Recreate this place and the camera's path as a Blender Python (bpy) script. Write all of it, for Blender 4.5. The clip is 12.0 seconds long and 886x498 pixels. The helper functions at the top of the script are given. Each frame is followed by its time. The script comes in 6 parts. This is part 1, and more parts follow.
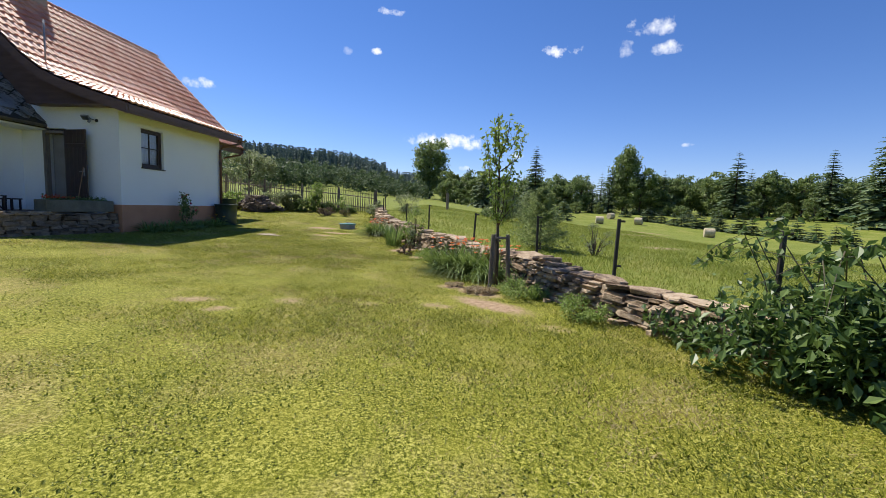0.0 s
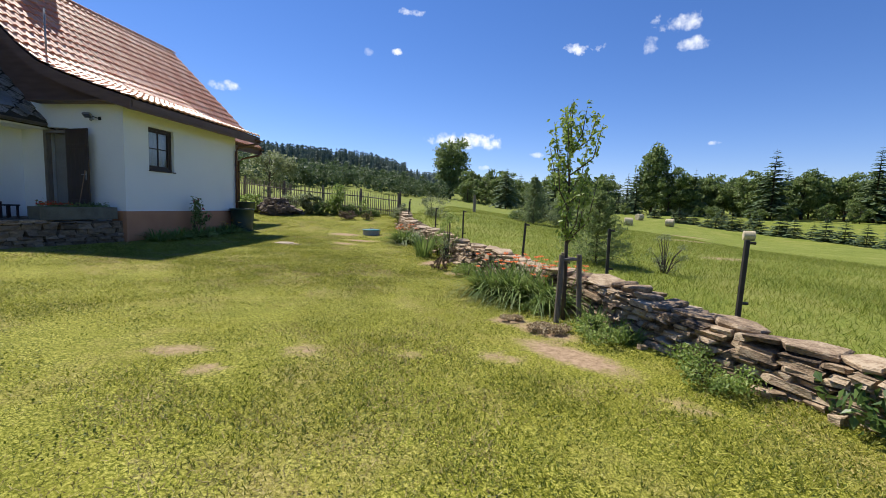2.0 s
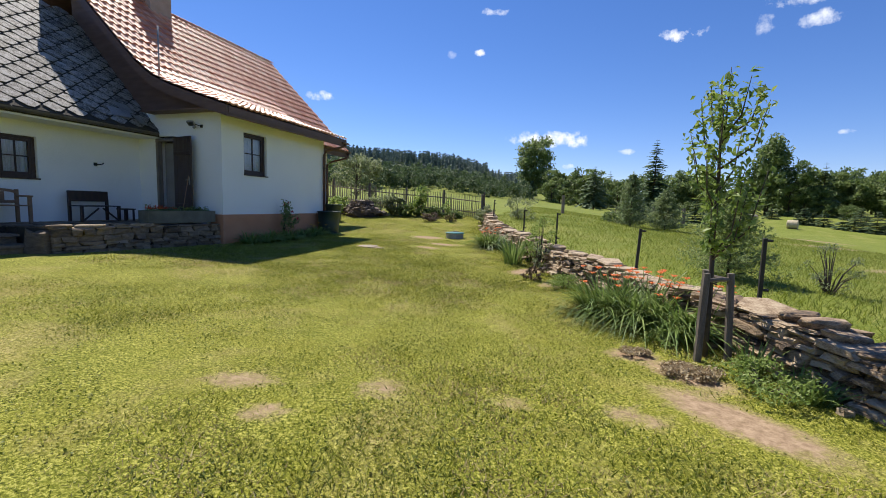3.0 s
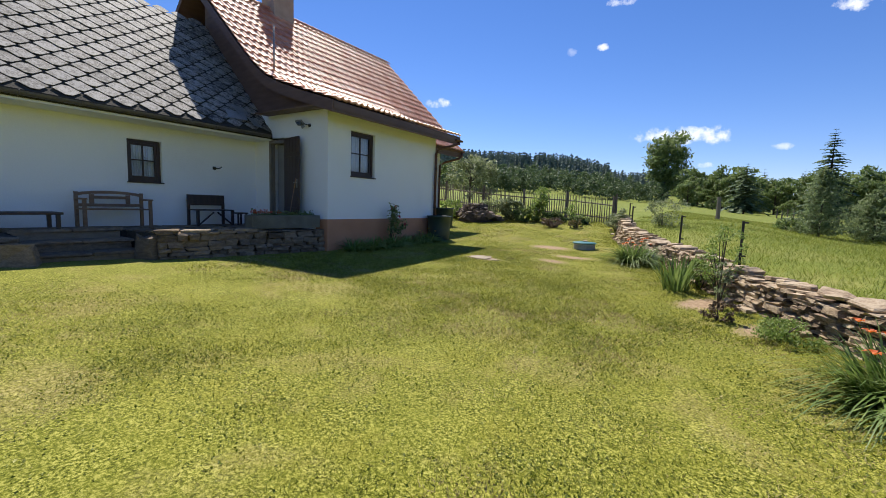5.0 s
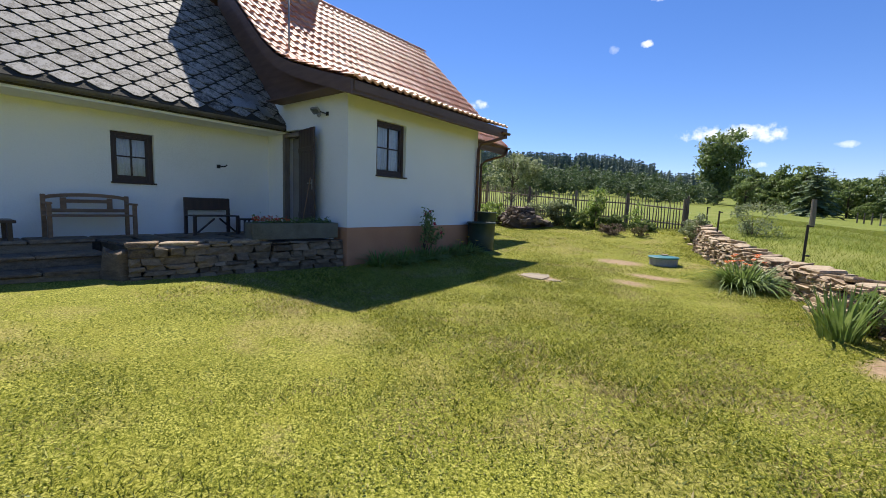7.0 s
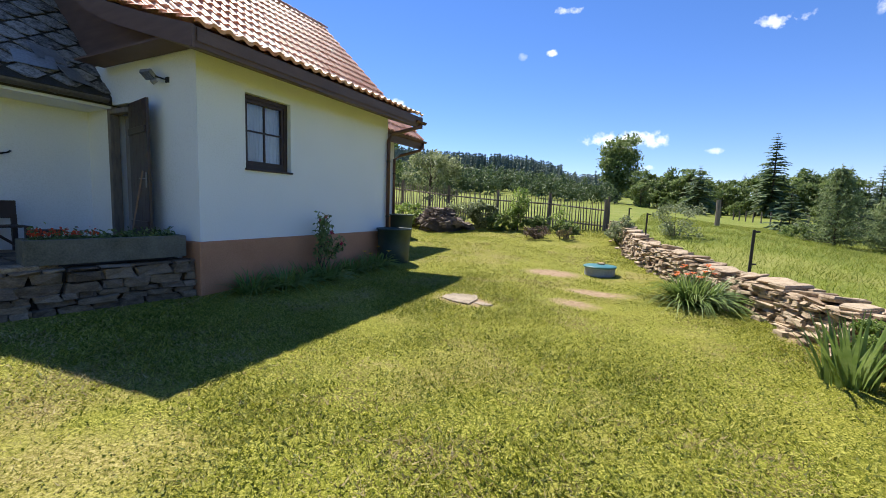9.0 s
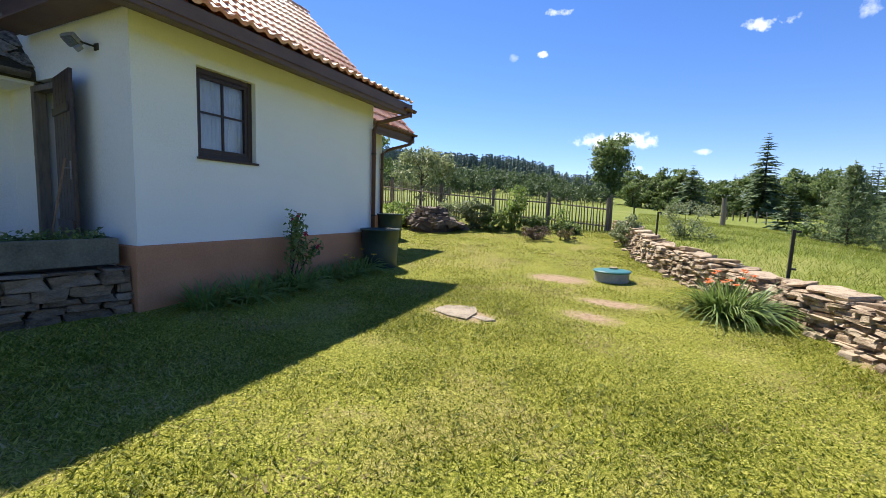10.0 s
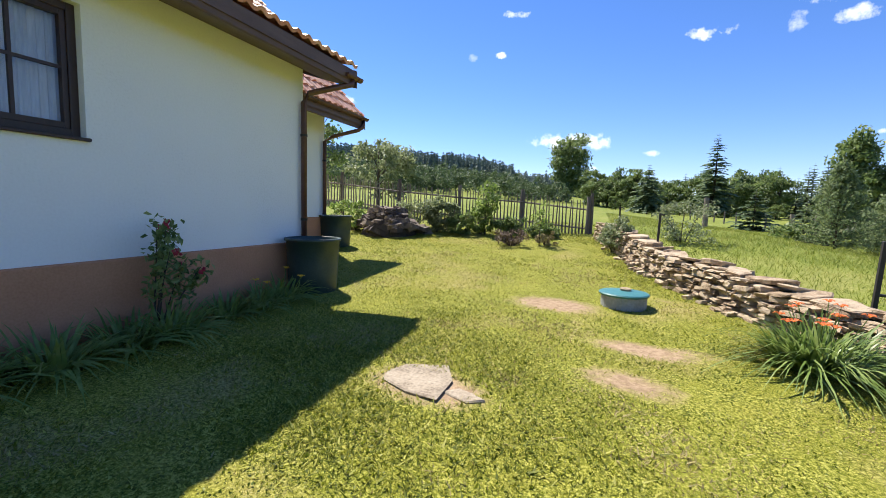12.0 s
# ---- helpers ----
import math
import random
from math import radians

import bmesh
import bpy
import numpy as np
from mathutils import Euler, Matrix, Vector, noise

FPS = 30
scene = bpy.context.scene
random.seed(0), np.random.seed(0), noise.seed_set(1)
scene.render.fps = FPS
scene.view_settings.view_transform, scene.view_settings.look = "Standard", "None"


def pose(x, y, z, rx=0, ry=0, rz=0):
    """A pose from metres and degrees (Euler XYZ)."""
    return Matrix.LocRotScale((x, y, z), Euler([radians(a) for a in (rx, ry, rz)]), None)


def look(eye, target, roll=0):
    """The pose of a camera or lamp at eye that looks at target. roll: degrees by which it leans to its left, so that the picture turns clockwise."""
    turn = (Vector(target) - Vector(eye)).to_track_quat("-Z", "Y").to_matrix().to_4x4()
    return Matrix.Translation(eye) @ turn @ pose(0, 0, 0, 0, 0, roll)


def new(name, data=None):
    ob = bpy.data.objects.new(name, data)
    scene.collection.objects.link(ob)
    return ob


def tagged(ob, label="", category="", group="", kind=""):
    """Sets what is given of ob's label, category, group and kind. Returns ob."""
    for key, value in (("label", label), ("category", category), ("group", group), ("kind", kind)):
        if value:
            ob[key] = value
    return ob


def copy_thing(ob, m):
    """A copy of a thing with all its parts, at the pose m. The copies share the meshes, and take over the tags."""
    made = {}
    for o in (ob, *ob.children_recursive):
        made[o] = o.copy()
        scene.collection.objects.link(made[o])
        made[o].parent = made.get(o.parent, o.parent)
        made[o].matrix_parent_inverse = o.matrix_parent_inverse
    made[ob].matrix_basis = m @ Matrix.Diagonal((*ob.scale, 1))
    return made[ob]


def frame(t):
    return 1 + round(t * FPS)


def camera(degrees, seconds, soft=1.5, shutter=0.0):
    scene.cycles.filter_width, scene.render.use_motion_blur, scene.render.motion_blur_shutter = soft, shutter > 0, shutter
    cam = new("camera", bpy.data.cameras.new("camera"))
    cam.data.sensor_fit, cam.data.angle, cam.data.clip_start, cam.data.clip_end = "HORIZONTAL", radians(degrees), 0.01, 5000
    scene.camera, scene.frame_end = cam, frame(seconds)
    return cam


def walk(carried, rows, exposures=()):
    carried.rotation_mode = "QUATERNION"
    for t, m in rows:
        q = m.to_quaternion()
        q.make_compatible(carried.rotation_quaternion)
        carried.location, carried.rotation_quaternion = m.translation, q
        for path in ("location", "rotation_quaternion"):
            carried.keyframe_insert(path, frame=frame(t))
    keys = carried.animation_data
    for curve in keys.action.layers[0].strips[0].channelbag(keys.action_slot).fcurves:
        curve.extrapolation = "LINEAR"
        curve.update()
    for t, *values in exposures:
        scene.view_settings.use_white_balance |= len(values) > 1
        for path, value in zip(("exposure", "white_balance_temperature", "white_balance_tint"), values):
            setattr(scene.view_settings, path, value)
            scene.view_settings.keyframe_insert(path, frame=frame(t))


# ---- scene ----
cam = camera(92.9, 12.0, soft=0.9)
METRES, EYE, TILT, LEAN, TURN = 12.0, 1.5, 0.0, 0.0, 3.9
ROWS = [
    (0.0, 0.0, 0.0, 0.0, 0.2, -5.5, -2.09),
    (0.5, -0.0073, 0.0285, 0.0036, -0.04, -5.53, -2.13),
    (1.0, -0.0231, 0.0586, 0.0089, -0.2, -5.57, -2.22),
    (1.5, -0.0345, 0.0897, 0.0115, -0.25, -5.59, -2.25),
    (2.0, -0.0413, 0.1267, 0.0139, 2.81, -5.63, -2.1),
    (2.5, -0.0538, 0.1623, 0.018, 9.61, -5.8, -1.79),
    (3.0, -0.0664, 0.2026, 0.017, 13.71, -5.93, -1.8),
    (3.5, -0.0834, 0.2414, 0.0174, 18.63, -5.96, -1.84),
    (5.5, -0.1599, 0.3877, 0.019, 30.51, -5.96, -1.86),
    (6.0, -0.1901, 0.4226, 0.0199, 32.07, -5.92, -1.9),
    (6.5, -0.2133, 0.4616, 0.0218, 34.45, -5.92, -1.86),
    (8.5, -0.2874, 0.6103, 0.0299, 26.02, -5.72, -1.94),
    (9.0, -0.3021, 0.6509, 0.0316, 22.9, -5.69, -1.76),
    (9.5, -0.3198, 0.689, 0.0306, 22.38, -5.66, -1.7),
    (10.0, -0.3376, 0.7327, 0.0268, 21.78, -5.58, -1.69),
    (10.5, -0.3569, 0.7758, 0.026, 21.12, -5.52, -1.69),
    (11.0, -0.369, 0.8177, 0.0272, 20.09, -5.61, -1.68),
    (11.5, -0.3857, 0.8632, 0.0295, 18.56, -5.62, -1.71),
    (12.0, -0.4014, 0.9076, 0.0308, 16.49, -5.62, -1.75),
]
walk(cam, [(t, pose(0, 0, EYE, TILT, LEAN, TURN) @ pose(METRES * x, METRES * y, METRES * z, 90 + pitch, roll, yaw)) for t, x, y, z, yaw, pitch, roll in ROWS],
     exposures=[(0.0, 0.53), (3.0, 0.56), (6.5, 0.65), (9.0, 0.88), (12.0, 1.04)])


# ---- world, sun ----
SUN = Vector((-1.86, 1.56, 3.58)).normalized()
SUN_EL = math.asin(SUN.z)
SUN_AZ = math.atan2(SUN.x, SUN.y)
world = bpy.data.worlds.new("world")
scene.world = world
world.use_nodes = True
WN, WL = world.node_tree.nodes, world.node_tree.links
WN.clear()


def wmath(op, a, b=None, clamp=False):
    n = WN.new("ShaderNodeMath")
    n.operation, n.use_clamp = op, clamp
    for i, v in enumerate((a, b)):
        if v is None:
            continue
        if isinstance(v, (int, float)):
            n.inputs[i].default_value = v
        else:
            WL.new(v, n.inputs[i])
    return n.outputs[0]


sky = WN.new("ShaderNodeTexSky")
sky.sky_type, sky.sun_disc = "NISHITA", False
sky.sun_elevation, sky.sun_rotation = SUN_EL, SUN_AZ
sky.altitude, sky.air_density, sky.dust_density, sky.ozone_density = 2200, 1.2, 0.15, 3.5
tone = WN.new("ShaderNodeHueSaturation")
tone.inputs["Saturation"].default_value = 1.2
WL.new(sky.outputs[0], tone.inputs["Color"])
coord = WN.new("ShaderNodeTexCoord")
cloud_noise = WN.new("ShaderNodeTexNoise")
cloud_noise.inputs["Scale"].default_value, cloud_noise.inputs["Detail"].default_value = 26, 7
cloud_noise.inputs["Roughness"].default_value = 0.62
WL.new(coord.outputs["Generated"], cloud_noise.inputs["Vector"])
# small fair-weather clouds: azimuth, elevation, half width, half height (degrees), density
CLOUDS = [(-11.9, 23.5, 1.9, 0.55, 0.75), (-13.2, 19.1, 0.9, 0.45, 0.85), (10.2, 19.6, 2.6, 0.85, 1.0), (20.6, 21.3, 2.9, 1.2, 0.75),
          (22.3, 18.9, 1.8, 0.8, 0.75), (-4.0, 8.75, 4.8, 1.25, 1.0), (-1.4, 5.4, 0.9, 0.45, 0.7), (-34.6, 13.2, 2.3, 0.7, 0.8),
          (25.5, 8.3, 0.8, 0.35, 0.6), (5.5, 7.2, 1.2, 0.4, 0.5), (-16.9, 18.8, 0.9, 0.5, 0.3), (18.0, 19.4, 0.9, 1.1, 0.5)]
total = None
for az_c, el_c, hw, hh, dens in CLOUDS:
    a, e = radians(az_c), radians(el_c)
    d = Vector((math.sin(a) * math.cos(e), math.cos(a) * math.cos(e), math.sin(e)))
    right = Vector((math.cos(a), -math.sin(a), 0))
    up = right.cross(d)
    parts = []
    for axis, half in ((right, hw), (up, hh)):
        dot = WN.new("ShaderNodeVectorMath")
        dot.operation = "DOT_PRODUCT"
        WL.new(coord.outputs["Generated"], dot.inputs[0])
        dot.inputs[1].default_value = axis / radians(half)
        parts.append(wmath("POWER", wmath("ABSOLUTE", dot.outputs["Value"]), 2.0))
    facing = WN.new("ShaderNodeVectorMath")
    facing.operation = "DOT_PRODUCT"
    WL.new(coord.outputs["Generated"], facing.inputs[0])
    facing.inputs[1].default_value = d
    front = wmath("GREATER_THAN", facing.outputs["Value"], 0.5)
    blob = wmath("SUBTRACT", 1.0, wmath("ADD", parts[0], parts[1]))
    ragged = wmath("ADD", blob, wmath("MULTIPLY", wmath("SUBTRACT", cloud_noise.outputs[0], 0.56), 5.5))
    one = wmath("MULTIPLY", wmath("MULTIPLY", wmath("MULTIPLY", ragged, 0.9, True), wmath("MULTIPLY", wmath("ADD", blob, 0.5), 1.5, True)), wmath("MULTIPLY", front, dens))
    total = one if total is None else wmath("MAXIMUM", total, one)
mixer = WN.new("ShaderNodeMix")
mixer.data_type = "RGBA"
WL.new(total, mixer.inputs["Factor"])
air = WN.new("ShaderNodeMix")
air.data_type, air.blend_type = "RGBA", "MULTIPLY"
air.inputs["Factor"].default_value = 1.0
air.inputs["B"].default_value = (0.94, 0.865, 1.06, 1)
WL.new(tone.outputs[0], air.inputs["A"])
WL.new(air.outputs["Result"], mixer.inputs["A"])
mixer.inputs["B"].default_value = (9.0, 9.2, 9.7, 1)
back = WN.new("ShaderNodeBackground")
back.inputs["Strength"].default_value = 0.09
wout = WN.new("ShaderNodeOutputWorld")
WL.new(mixer.outputs["Result"], back.inputs["Color"])
WL.new(back.outputs[0], wout.inputs["Surface"])

sun_data = bpy.data.lights.new("sun", "SUN")
sun_data.energy, sun_data.angle, sun_data.color = 4.7, radians(0.53), (1.0, 0.945, 0.85)
sun = new("sun", sun_data)
sun.matrix_world = look(SUN * 50, (0, 0, 0))


# ---- materials ----
def mat(name, colours, rough=0.8, scale=3.0, fine=60.0, bump=0.3, depth=0.01, metal=0.0, spec=0.5, island=0.0, each=0.0, stretch=(1, 1, 1), split=(0.35, 0.65), trans=None):
    """A surface in two or three tones, varied by a broad and a fine noise at world size, by object and by island, with fine relief."""
    m = bpy.data.materials.new(name)
    m.use_nodes = True
    nt = m.node_tree
    N, L = nt.nodes, nt.links
    bsdf = N["Principled BSDF"]
    geo = N.new("ShaderNodeNewGeometry")
    mp = N.new("ShaderNodeMapping")
    mp.inputs["Scale"].default_value = stretch
    L.new(geo.outputs["Position"], mp.inputs["Vector"])
    big, small = N.new("ShaderNodeTexNoise"), N.new("ShaderNodeTexNoise")
    for n, s, d in ((big, scale, 4), (small, fine, 3)):
        n.inputs["Scale"].default_value, n.inputs["Detail"].default_value = s, d
        L.new(mp.outputs[0], n.inputs["Vector"])
    add = N.new("ShaderNodeMath")
    add.operation = "MULTIPLY_ADD"
    L.new(small.outputs[0], add.inputs[0])
    add.inputs[1].default_value = 0.45
    half = N.new("ShaderNodeMath")
    half.operation = "MULTIPLY_ADD"
    L.new(big.outputs[0], half.inputs[0])
    half.inputs[1].default_value, half.inputs[2].default_value = 0.55, 0.0
    L.new(half.outputs[0], add.inputs[2])
    value = add.outputs[0]
    for amount, out in ((island, geo.outputs["Random Per Island"]), (each, None)):
        if amount:
            if out is None:
                out = N.new("ShaderNodeObjectInfo").outputs["Random"]
            q = N.new("ShaderNodeMath")
            q.operation = "MULTIPLY_ADD"
            L.new(out, q.inputs[0])
            q.inputs[1].default_value = amount
            off = N.new("ShaderNodeMath")
            off.operation = "SUBTRACT"
            L.new(value, off.inputs[0])
            off.inputs[1].default_value = amount / 2
            L.new(off.outputs[0], q.inputs[2])
            value = q.outputs[0]
    ramp = N.new("ShaderNodeValToRGB")
    cr = ramp.color_ramp
    while len(cr.elements) < len(colours):
        cr.elements.new(0.5)
    for i, c in enumerate(colours):
        cr.elements[i].position = split[0] + (split[1] - split[0]) * i / max(1, len(colours) - 1)
        cr.elements[i].color = (*c, 1)
    L.new(value, ramp.inputs[0])
    L.new(ramp.outputs[0], bsdf.inputs["Base Color"])
    bsdf.inputs["Roughness"].default_value, bsdf.inputs["Metallic"].default_value = rough, metal
    bsdf.inputs["Specular IOR Level"].default_value = spec
    if bump:
        b = N.new("ShaderNodeBump")
        b.inputs["Strength"].default_value, b.inputs["Distance"].default_value = bump, depth
        L.new(add.outputs[0], b.inputs["Height"])
        L.new(b.outputs[0], bsdf.inputs["Normal"])
    if trans:
        t = N.new("ShaderNodeBsdfTranslucent")
        L.new(ramp.outputs[0], t.inputs["Color"])
        mx = N.new("ShaderNodeMixShader")
        mx.inputs[0].default_value = trans
        L.new(bsdf.outputs[0], mx.inputs[1])
        L.new(t.outputs[0], mx.inputs[2])
        L.new(mx.outputs[0], N["Material Output"].inputs["Surface"])
    return m


M_PLASTER = mat("white_plaster", [(0.74, 0.74, 0.71), (0.83, 0.83, 0.81), (0.86, 0.86, 0.84)], 0.9, 0.6, 45, 0.35, 0.006, split=(0.3, 0.6))
M_PLINTH = mat("terracotta_plinth_paint", [(0.43, 0.20, 0.105), (0.55, 0.275, 0.15)], 0.85, 1.5, 50, 0.4, 0.006)
M_TILE = mat("clay_tile", [(0.56, 0.20, 0.11), (0.70, 0.33, 0.20), (0.80, 0.47, 0.34)], 0.5, 2.0, 40, 0.25, 0.003, spec=0.45, each=0.2, island=0.15)
M_SLATE = mat("lichened_slate", [(0.06, 0.049, 0.042), (0.20, 0.178, 0.157), (0.36, 0.332, 0.30)], 0.75, 10, 34, 0.5, 0.006, each=0.12, island=0.1, split=(0.36, 0.60))
M_SLATE_BASE = mat("mossy_roof_boarding", [(0.028, 0.024, 0.018), (0.06, 0.05, 0.035)], 0.9, 5, 40, 0.6, 0.02)
M_BOARD = mat("dark_brown_boards", [(0.10, 0.056, 0.04), (0.16, 0.095, 0.07)], 0.6, 2, 60, 0.3, 0.004, stretch=(1, 1, 6))
M_DARKWOOD = mat("dark_stained_wood", [(0.028, 0.015, 0.011), (0.06, 0.03, 0.022)], 0.45, 3, 50, 0.3, 0.003, stretch=(5, 5, 1))
M_OLDWOOD = mat("weathered_bench_wood", [(0.16, 0.09, 0.05), (0.28, 0.17, 0.10)], 0.7, 3, 60, 0.4, 0.003, stretch=(6, 1, 6))
M_GREYWOOD = mat("weathered_grey_wood", [(0.085, 0.068, 0.055), (0.22, 0.18, 0.145)], 0.85, 4, 60, 0.6, 0.006, stretch=(5, 5, 1), island=0.2, each=0.3)
M_STONE = mat("gneiss_stone", [(0.035, 0.025, 0.017), (0.155, 0.105, 0.064), (0.29, 0.205, 0.125), (0.45, 0.35, 0.235)], 0.9, 9, 45, 1.0, 0.025, each=0.28, island=0.22, stretch=(1, 1, 2.2), split=(0.3, 0.68))
M_STONE_GREY = mat("grey_stone", [(0.075, 0.052, 0.035), (0.18, 0.13, 0.085), (0.31, 0.23, 0.155)], 0.9, 9, 45, 1.0, 0.025, each=0.3, island=0.25, stretch=(1, 1, 2.5), split=(0.25, 0.75))
M_EARTH = mat("wall_core_earth", [(0.03, 0.024, 0.018), (0.075, 0.058, 0.04)], 0.95, 4, 30, 0.8, 0.03)
M_CONCRETE = mat("old_concrete", [(0.08, 0.078, 0.056), (0.175, 0.165, 0.13)], 0.9, 4, 50, 0.5, 0.006)
M_METAL = mat("aged_zinc_gutter", [(0.09, 0.078, 0.07), (0.17, 0.15, 0.135)], 0.5, 3, 30, 0.15, 0.003, metal=0.3)
M_PIPE = mat("brown_painted_metal", [(0.085, 0.035, 0.022), (0.14, 0.062, 0.04)], 0.4, 3, 30, 0.1, 0.002)
M_SHEET = mat("grey_metal_sheet", [(0.22, 0.22, 0.22), (0.36, 0.36, 0.36)], 0.5, 3, 30, 0.2, 0.003, metal=0.4)
M_IRON = mat("dark_iron", [(0.012, 0.011, 0.010), (0.03, 0.026, 0.022)], 0.6, 6, 50, 0.3, 0.002)
M_BARREL = mat("dark_green_plastic", [(0.022, 0.042, 0.037), (0.04, 0.066, 0.058)], 0.45, 4, 40, 0.15, 0.003)
M_LID = mat("blue_green_plastic_lid", [(0.03, 0.14, 0.145), (0.055, 0.20, 0.20)], 0.45, 5, 40, 0.15, 0.003)
M_BARK = mat("bark", [(0.045, 0.034, 0.026), (0.11, 0.085, 0.065)], 0.9, 8, 60, 0.9, 0.01, stretch=(1, 1, 0.3))
M_HAY = mat("pale_wrapped_hay", [(0.36, 0.29, 0.17), (0.60, 0.52, 0.36)], 0.8, 4, 30, 0.6, 0.03)
M_BRICK = mat("chimney_render", [(0.34, 0.235, 0.19), (0.46, 0.34, 0.28)], 0.85, 3, 40, 0.5, 0.006, each=0.2)


def glass_mat(name, tint, rough):
    m = bpy.data.materials.new(name)
    m.use_nodes = True
    b = m.node_tree.nodes["Principled BSDF"]
    b.inputs["Base Color"].default_value, b.inputs["Roughness"].default_value = (*tint, 1), rough
    b.inputs["Transmission Weight"].default_value, b.inputs["IOR"].default_value = 1.0, 1.45
    return m


M_GLASS = glass_mat("window_glass", (0.95, 0.97, 1.0), 0.01)
M_CURTAIN = mat("white_curtain", [(0.55, 0.55, 0.56), (0.75, 0.75, 0.75)], 0.9, 6, 80, 0.4, 0.01, stretch=(8, 8, 1))
M_ROOM = mat("dim_room", [(0.25, 0.23, 0.2), (0.35, 0.33, 0.3)], 0.9, 1, 20, 0.1)


def leaf_mat(name, tones, trans=0.42, rough=0.5, scale=0.8, island=0.5):
    return mat(name, tones, rough, scale, 12, 0, island=island, each=0.1, split=(0.25, 0.75), trans=trans, spec=0.35)


M_LEAF_MID = leaf_mat("broadleaf_foliage", [(0.085, 0.135, 0.04), (0.18, 0.245, 0.075), (0.29, 0.345, 0.13)])
M_LEAF_LIGHT = leaf_mat("light_foliage", [(0.11, 0.17, 0.03), (0.21, 0.30, 0.06), (0.34, 0.41, 0.12)])
M_LEAF_PALE = leaf_mat("silvery_foliage", [(0.13, 0.16, 0.065), (0.22, 0.26, 0.12), (0.34, 0.37, 0.21)])
M_LEAF_BRAMBLE = leaf_mat("bramble_leaves", [(0.045, 0.09, 0.022), (0.10, 0.165, 0.04), (0.18, 0.25, 0.07)], 0.35, 0.4, 3)
M_NEEDLE = leaf_mat("spruce_needles", [(0.06, 0.10, 0.045), (0.12, 0.175, 0.08), (0.19, 0.245, 0.12)], 0.3, 0.6)
M_NEEDLE_LIGHT = leaf_mat("young_spruce_needles", [(0.15, 0.21, 0.065), (0.25, 0.31, 0.11), (0.36, 0.41, 0.18)], 0.55, 0.6)
# aerial haze is put into this colour: a lighter, bluer green than the needles
M_FOREST = leaf_mat("haze_tinted_spruces", [(0.06, 0.10, 0.08), (0.10, 0.145, 0.11), (0.15, 0.195, 0.145)], 0.15, 0.7, 0.06)
M_WOODLAND = leaf_mat("hill_woodland", [(0.05, 0.085, 0.04), (0.10, 0.15, 0.065), (0.16, 0.21, 0.09)], 0.25, 0.6, 0.06)
M_PETAL_RED = mat("red_petals", [(0.55, 0.05, 0.02), (0.75, 0.12, 0.03)], 0.6, 20, 90, 0, island=0.3, trans=0.3)
M_PETAL_ORANGE = mat("orange_petals", [(0.58, 0.085, 0.018), (0.78, 0.19, 0.03)], 0.6, 20, 90, 0, island=0.4, trans=0.3)
M_PETAL_YELLOW = mat("yellow_petals", [(0.75, 0.42, 0.03), (0.85, 0.55, 0.06)], 0.6, 20, 90, 0, trans=0.3)
M_PETAL_PINK = mat("crimson_petals", [(0.30, 0.015, 0.03), (0.50, 0.04, 0.07)], 0.6, 20, 90, 0, trans=0.2)
M_BLADE = leaf_mat("strap_leaves", [(0.09, 0.15, 0.03), (0.18, 0.26, 0.06), (0.30, 0.37, 0.12)], 0.35, 0.4, 3)


